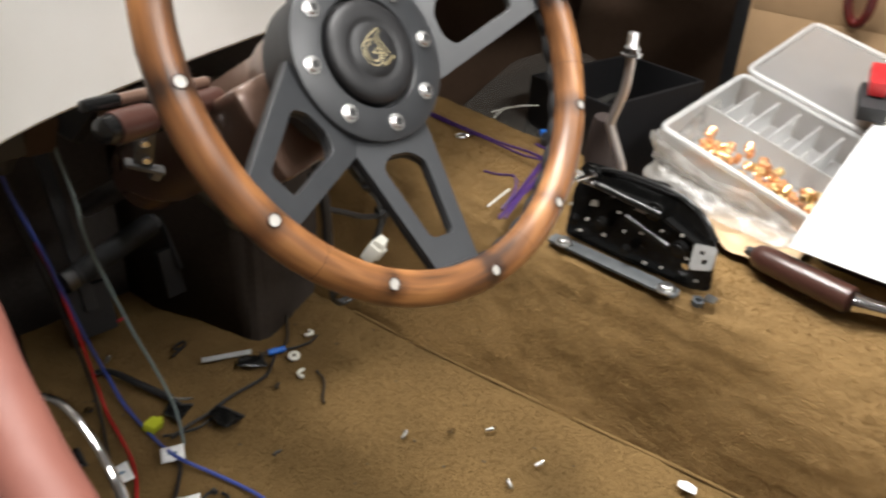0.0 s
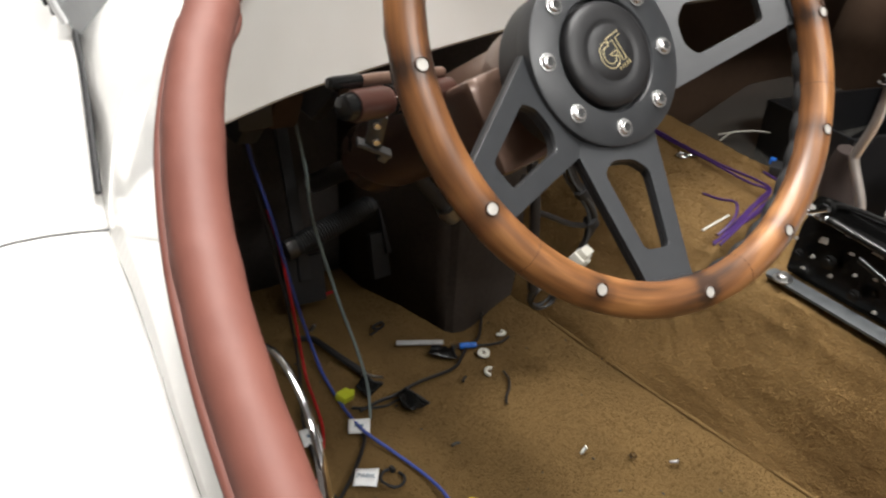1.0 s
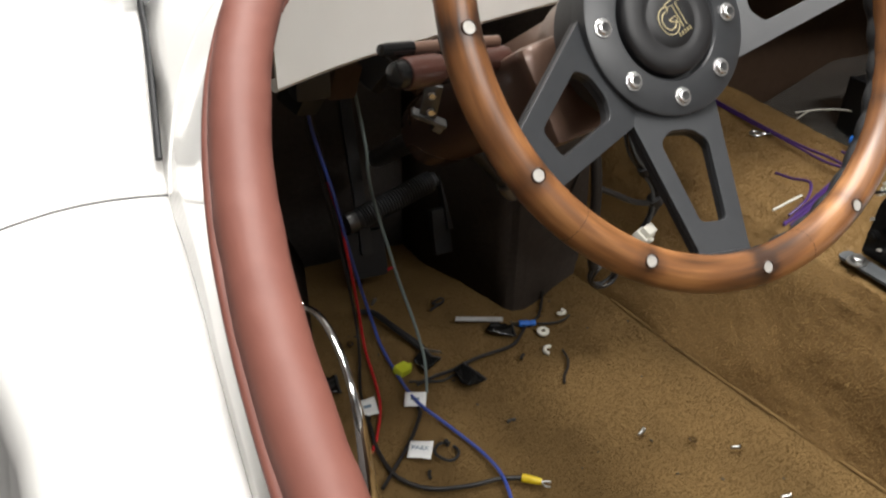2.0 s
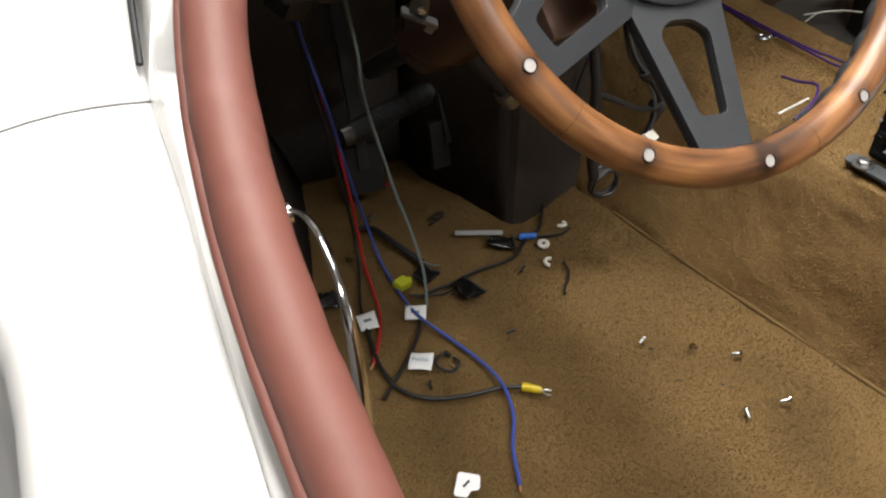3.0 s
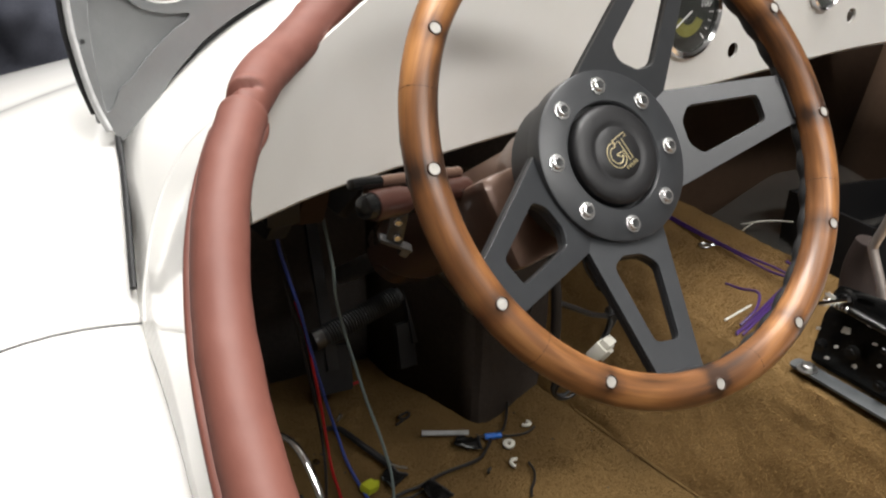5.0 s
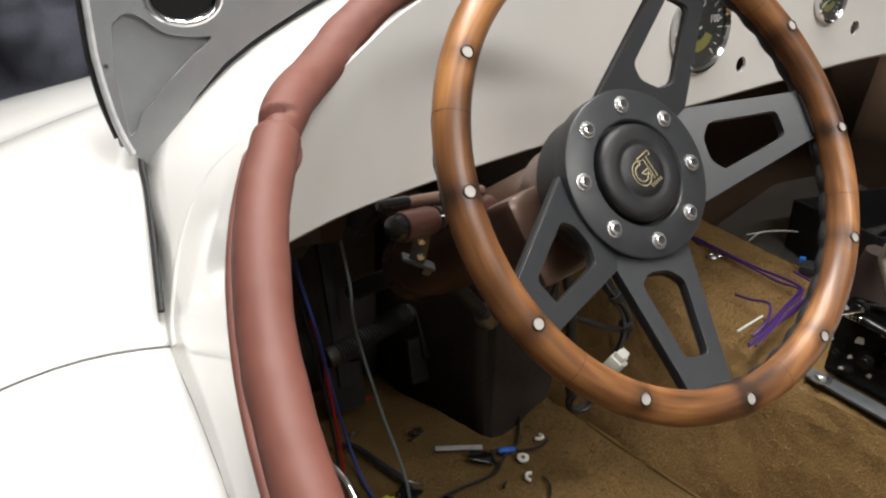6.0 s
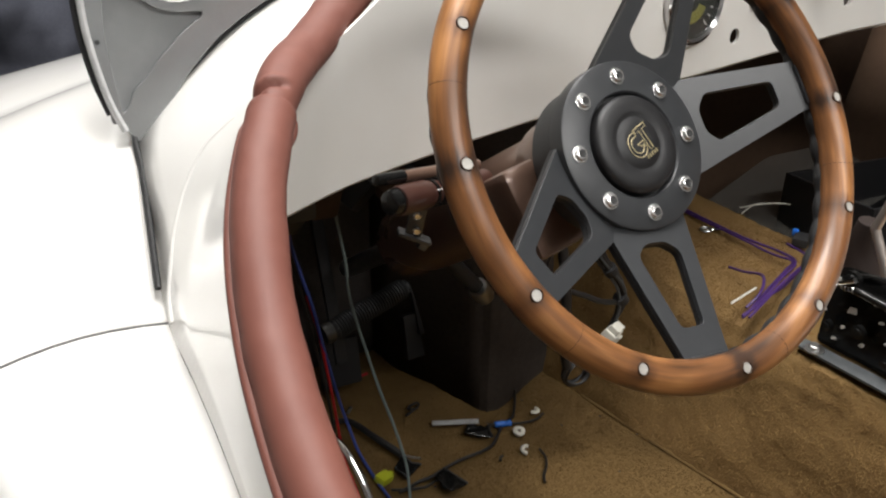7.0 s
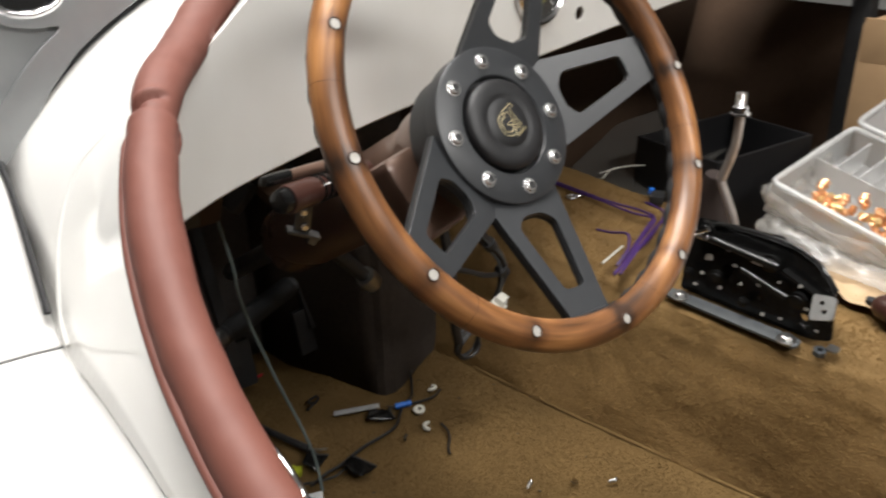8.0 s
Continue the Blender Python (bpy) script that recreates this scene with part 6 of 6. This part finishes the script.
    # purple wires over the tunnel
    for i, pts in enumerate(([(0.50, 0.56, 0.205), (0.498, 0.42, 0.198), (0.492, 0.33, 0.199), (0.485, 0.26, 0.2), (0.482, 0.225, 0.204), (0.44, 0.203, 0.21), (0.39, 0.186, 0.205), (0.335, 0.168, 0.196)],
                             [(0.503, 0.56, 0.207), (0.502, 0.43, 0.2), (0.497, 0.32, 0.199), (0.494, 0.25, 0.203), (0.47, 0.212, 0.209), (0.41, 0.188, 0.211), (0.365, 0.173, 0.203), (0.325, 0.166, 0.194)],
                             [(0.53, 0.27, 0.2), (0.517, 0.232, 0.202), (0.48, 0.208, 0.206), (0.42, 0.184, 0.206), (0.37, 0.176, 0.200), (0.33, 0.170, 0.193)],
                             [(0.525, 0.215, 0.2), (0.47, 0.198, 0.213), (0.41, 0.180, 0.214), (0.36, 0.168, 0.203), (0.331, 0.162, 0.194)],
                             [(0.41, 0.262, 0.197), (0.405, 0.235, 0.203), (0.40, 0.205, 0.212), (0.37, 0.181, 0.209), (0.342, 0.176, 0.197)])):
        wire("purple_wire", pts, 0.0017, PURPLE_WIRE, "purple insulated wire straggling over the tunnel carpet")
    w2 = thing("cable_tie", "white nylon cable tie lying loose", "cable tie", "loose cable ties")
    part("strap", rod(bmesh.new(), (0.332, 0.190, 0.199), (0.384, 0.199, 0.202), 0.0014, 6), NYLON, w2)
    black_bits = thing("connector_block", "small black connector block on the tunnel carpet", "connector", at=pose(0.566, 0.275, 0.196, 0, 0, 30))
    part("block", box(bmesh.new(), (0.03, 0.02, 0.012), Matrix(), 0.002), RUBBER, black_bits)
    part("blue_insert", box(bmesh.new(), (0.010, 0.008, 0.008), pose(0.014, 0.010, 0.004), 0.002), BLUE_PLASTIC, black_bits, "blue insert")
    g = thing("ring_terminal", "small bright ring terminal on the tunnel carpet", "terminal", at=pose(0.484, 0.37, 0.193, 0, 0, -40))
    part("ring", tube(bmesh.new(), ring_path(0.007, 0, 20), 0.0016, 6, True), STEEL, g)
    part("tail", rod(bmesh.new(), (0.007, 0, 0), (0.022, 0.003, 0.001), 0.003), CHROME, g)


TAPE = material("tan_masking_tape", (0.52, 0.37, 0.22), 0.6, fine=200, bump=0.2)
SEAT = material("dark_brown_upholstery", (0.045, 0.026, 0.020), 0.45, second=(0.035, 0.02, 0.015), scale=60, fine=700, bump=0.25)
OXBLOOD = material("oxblood_gloss", (0.13, 0.015, 0.012), 0.2, fine=200, bump=0.05, coat=0.4)
FILM2 = material("smoked_clear_plastic", (0.25, 0.24, 0.22), 0.25, second=(0.20, 0.19, 0.17), scale=10, fine=50, bump=0.1, transmission=0.4, alpha=0.3)
passenger_side()


def background_cloth():
    rows = []
    for i in range(10):
        z = -0.2 + 0.85 * i / 9
        rows.append([Vector((-0.75 + 0.09 * k, 1.55 + 0.05 * math.sin(k * 1.3 + i * 0.7), z)) for k in range(13)])
    crumpled("dust_sheet", rows, 0.05, CLOTH, "dark navy crumpled cloth hung beyond the front wing", "cloth", 1.0, 0.004, 4, 7)


background_cloth()
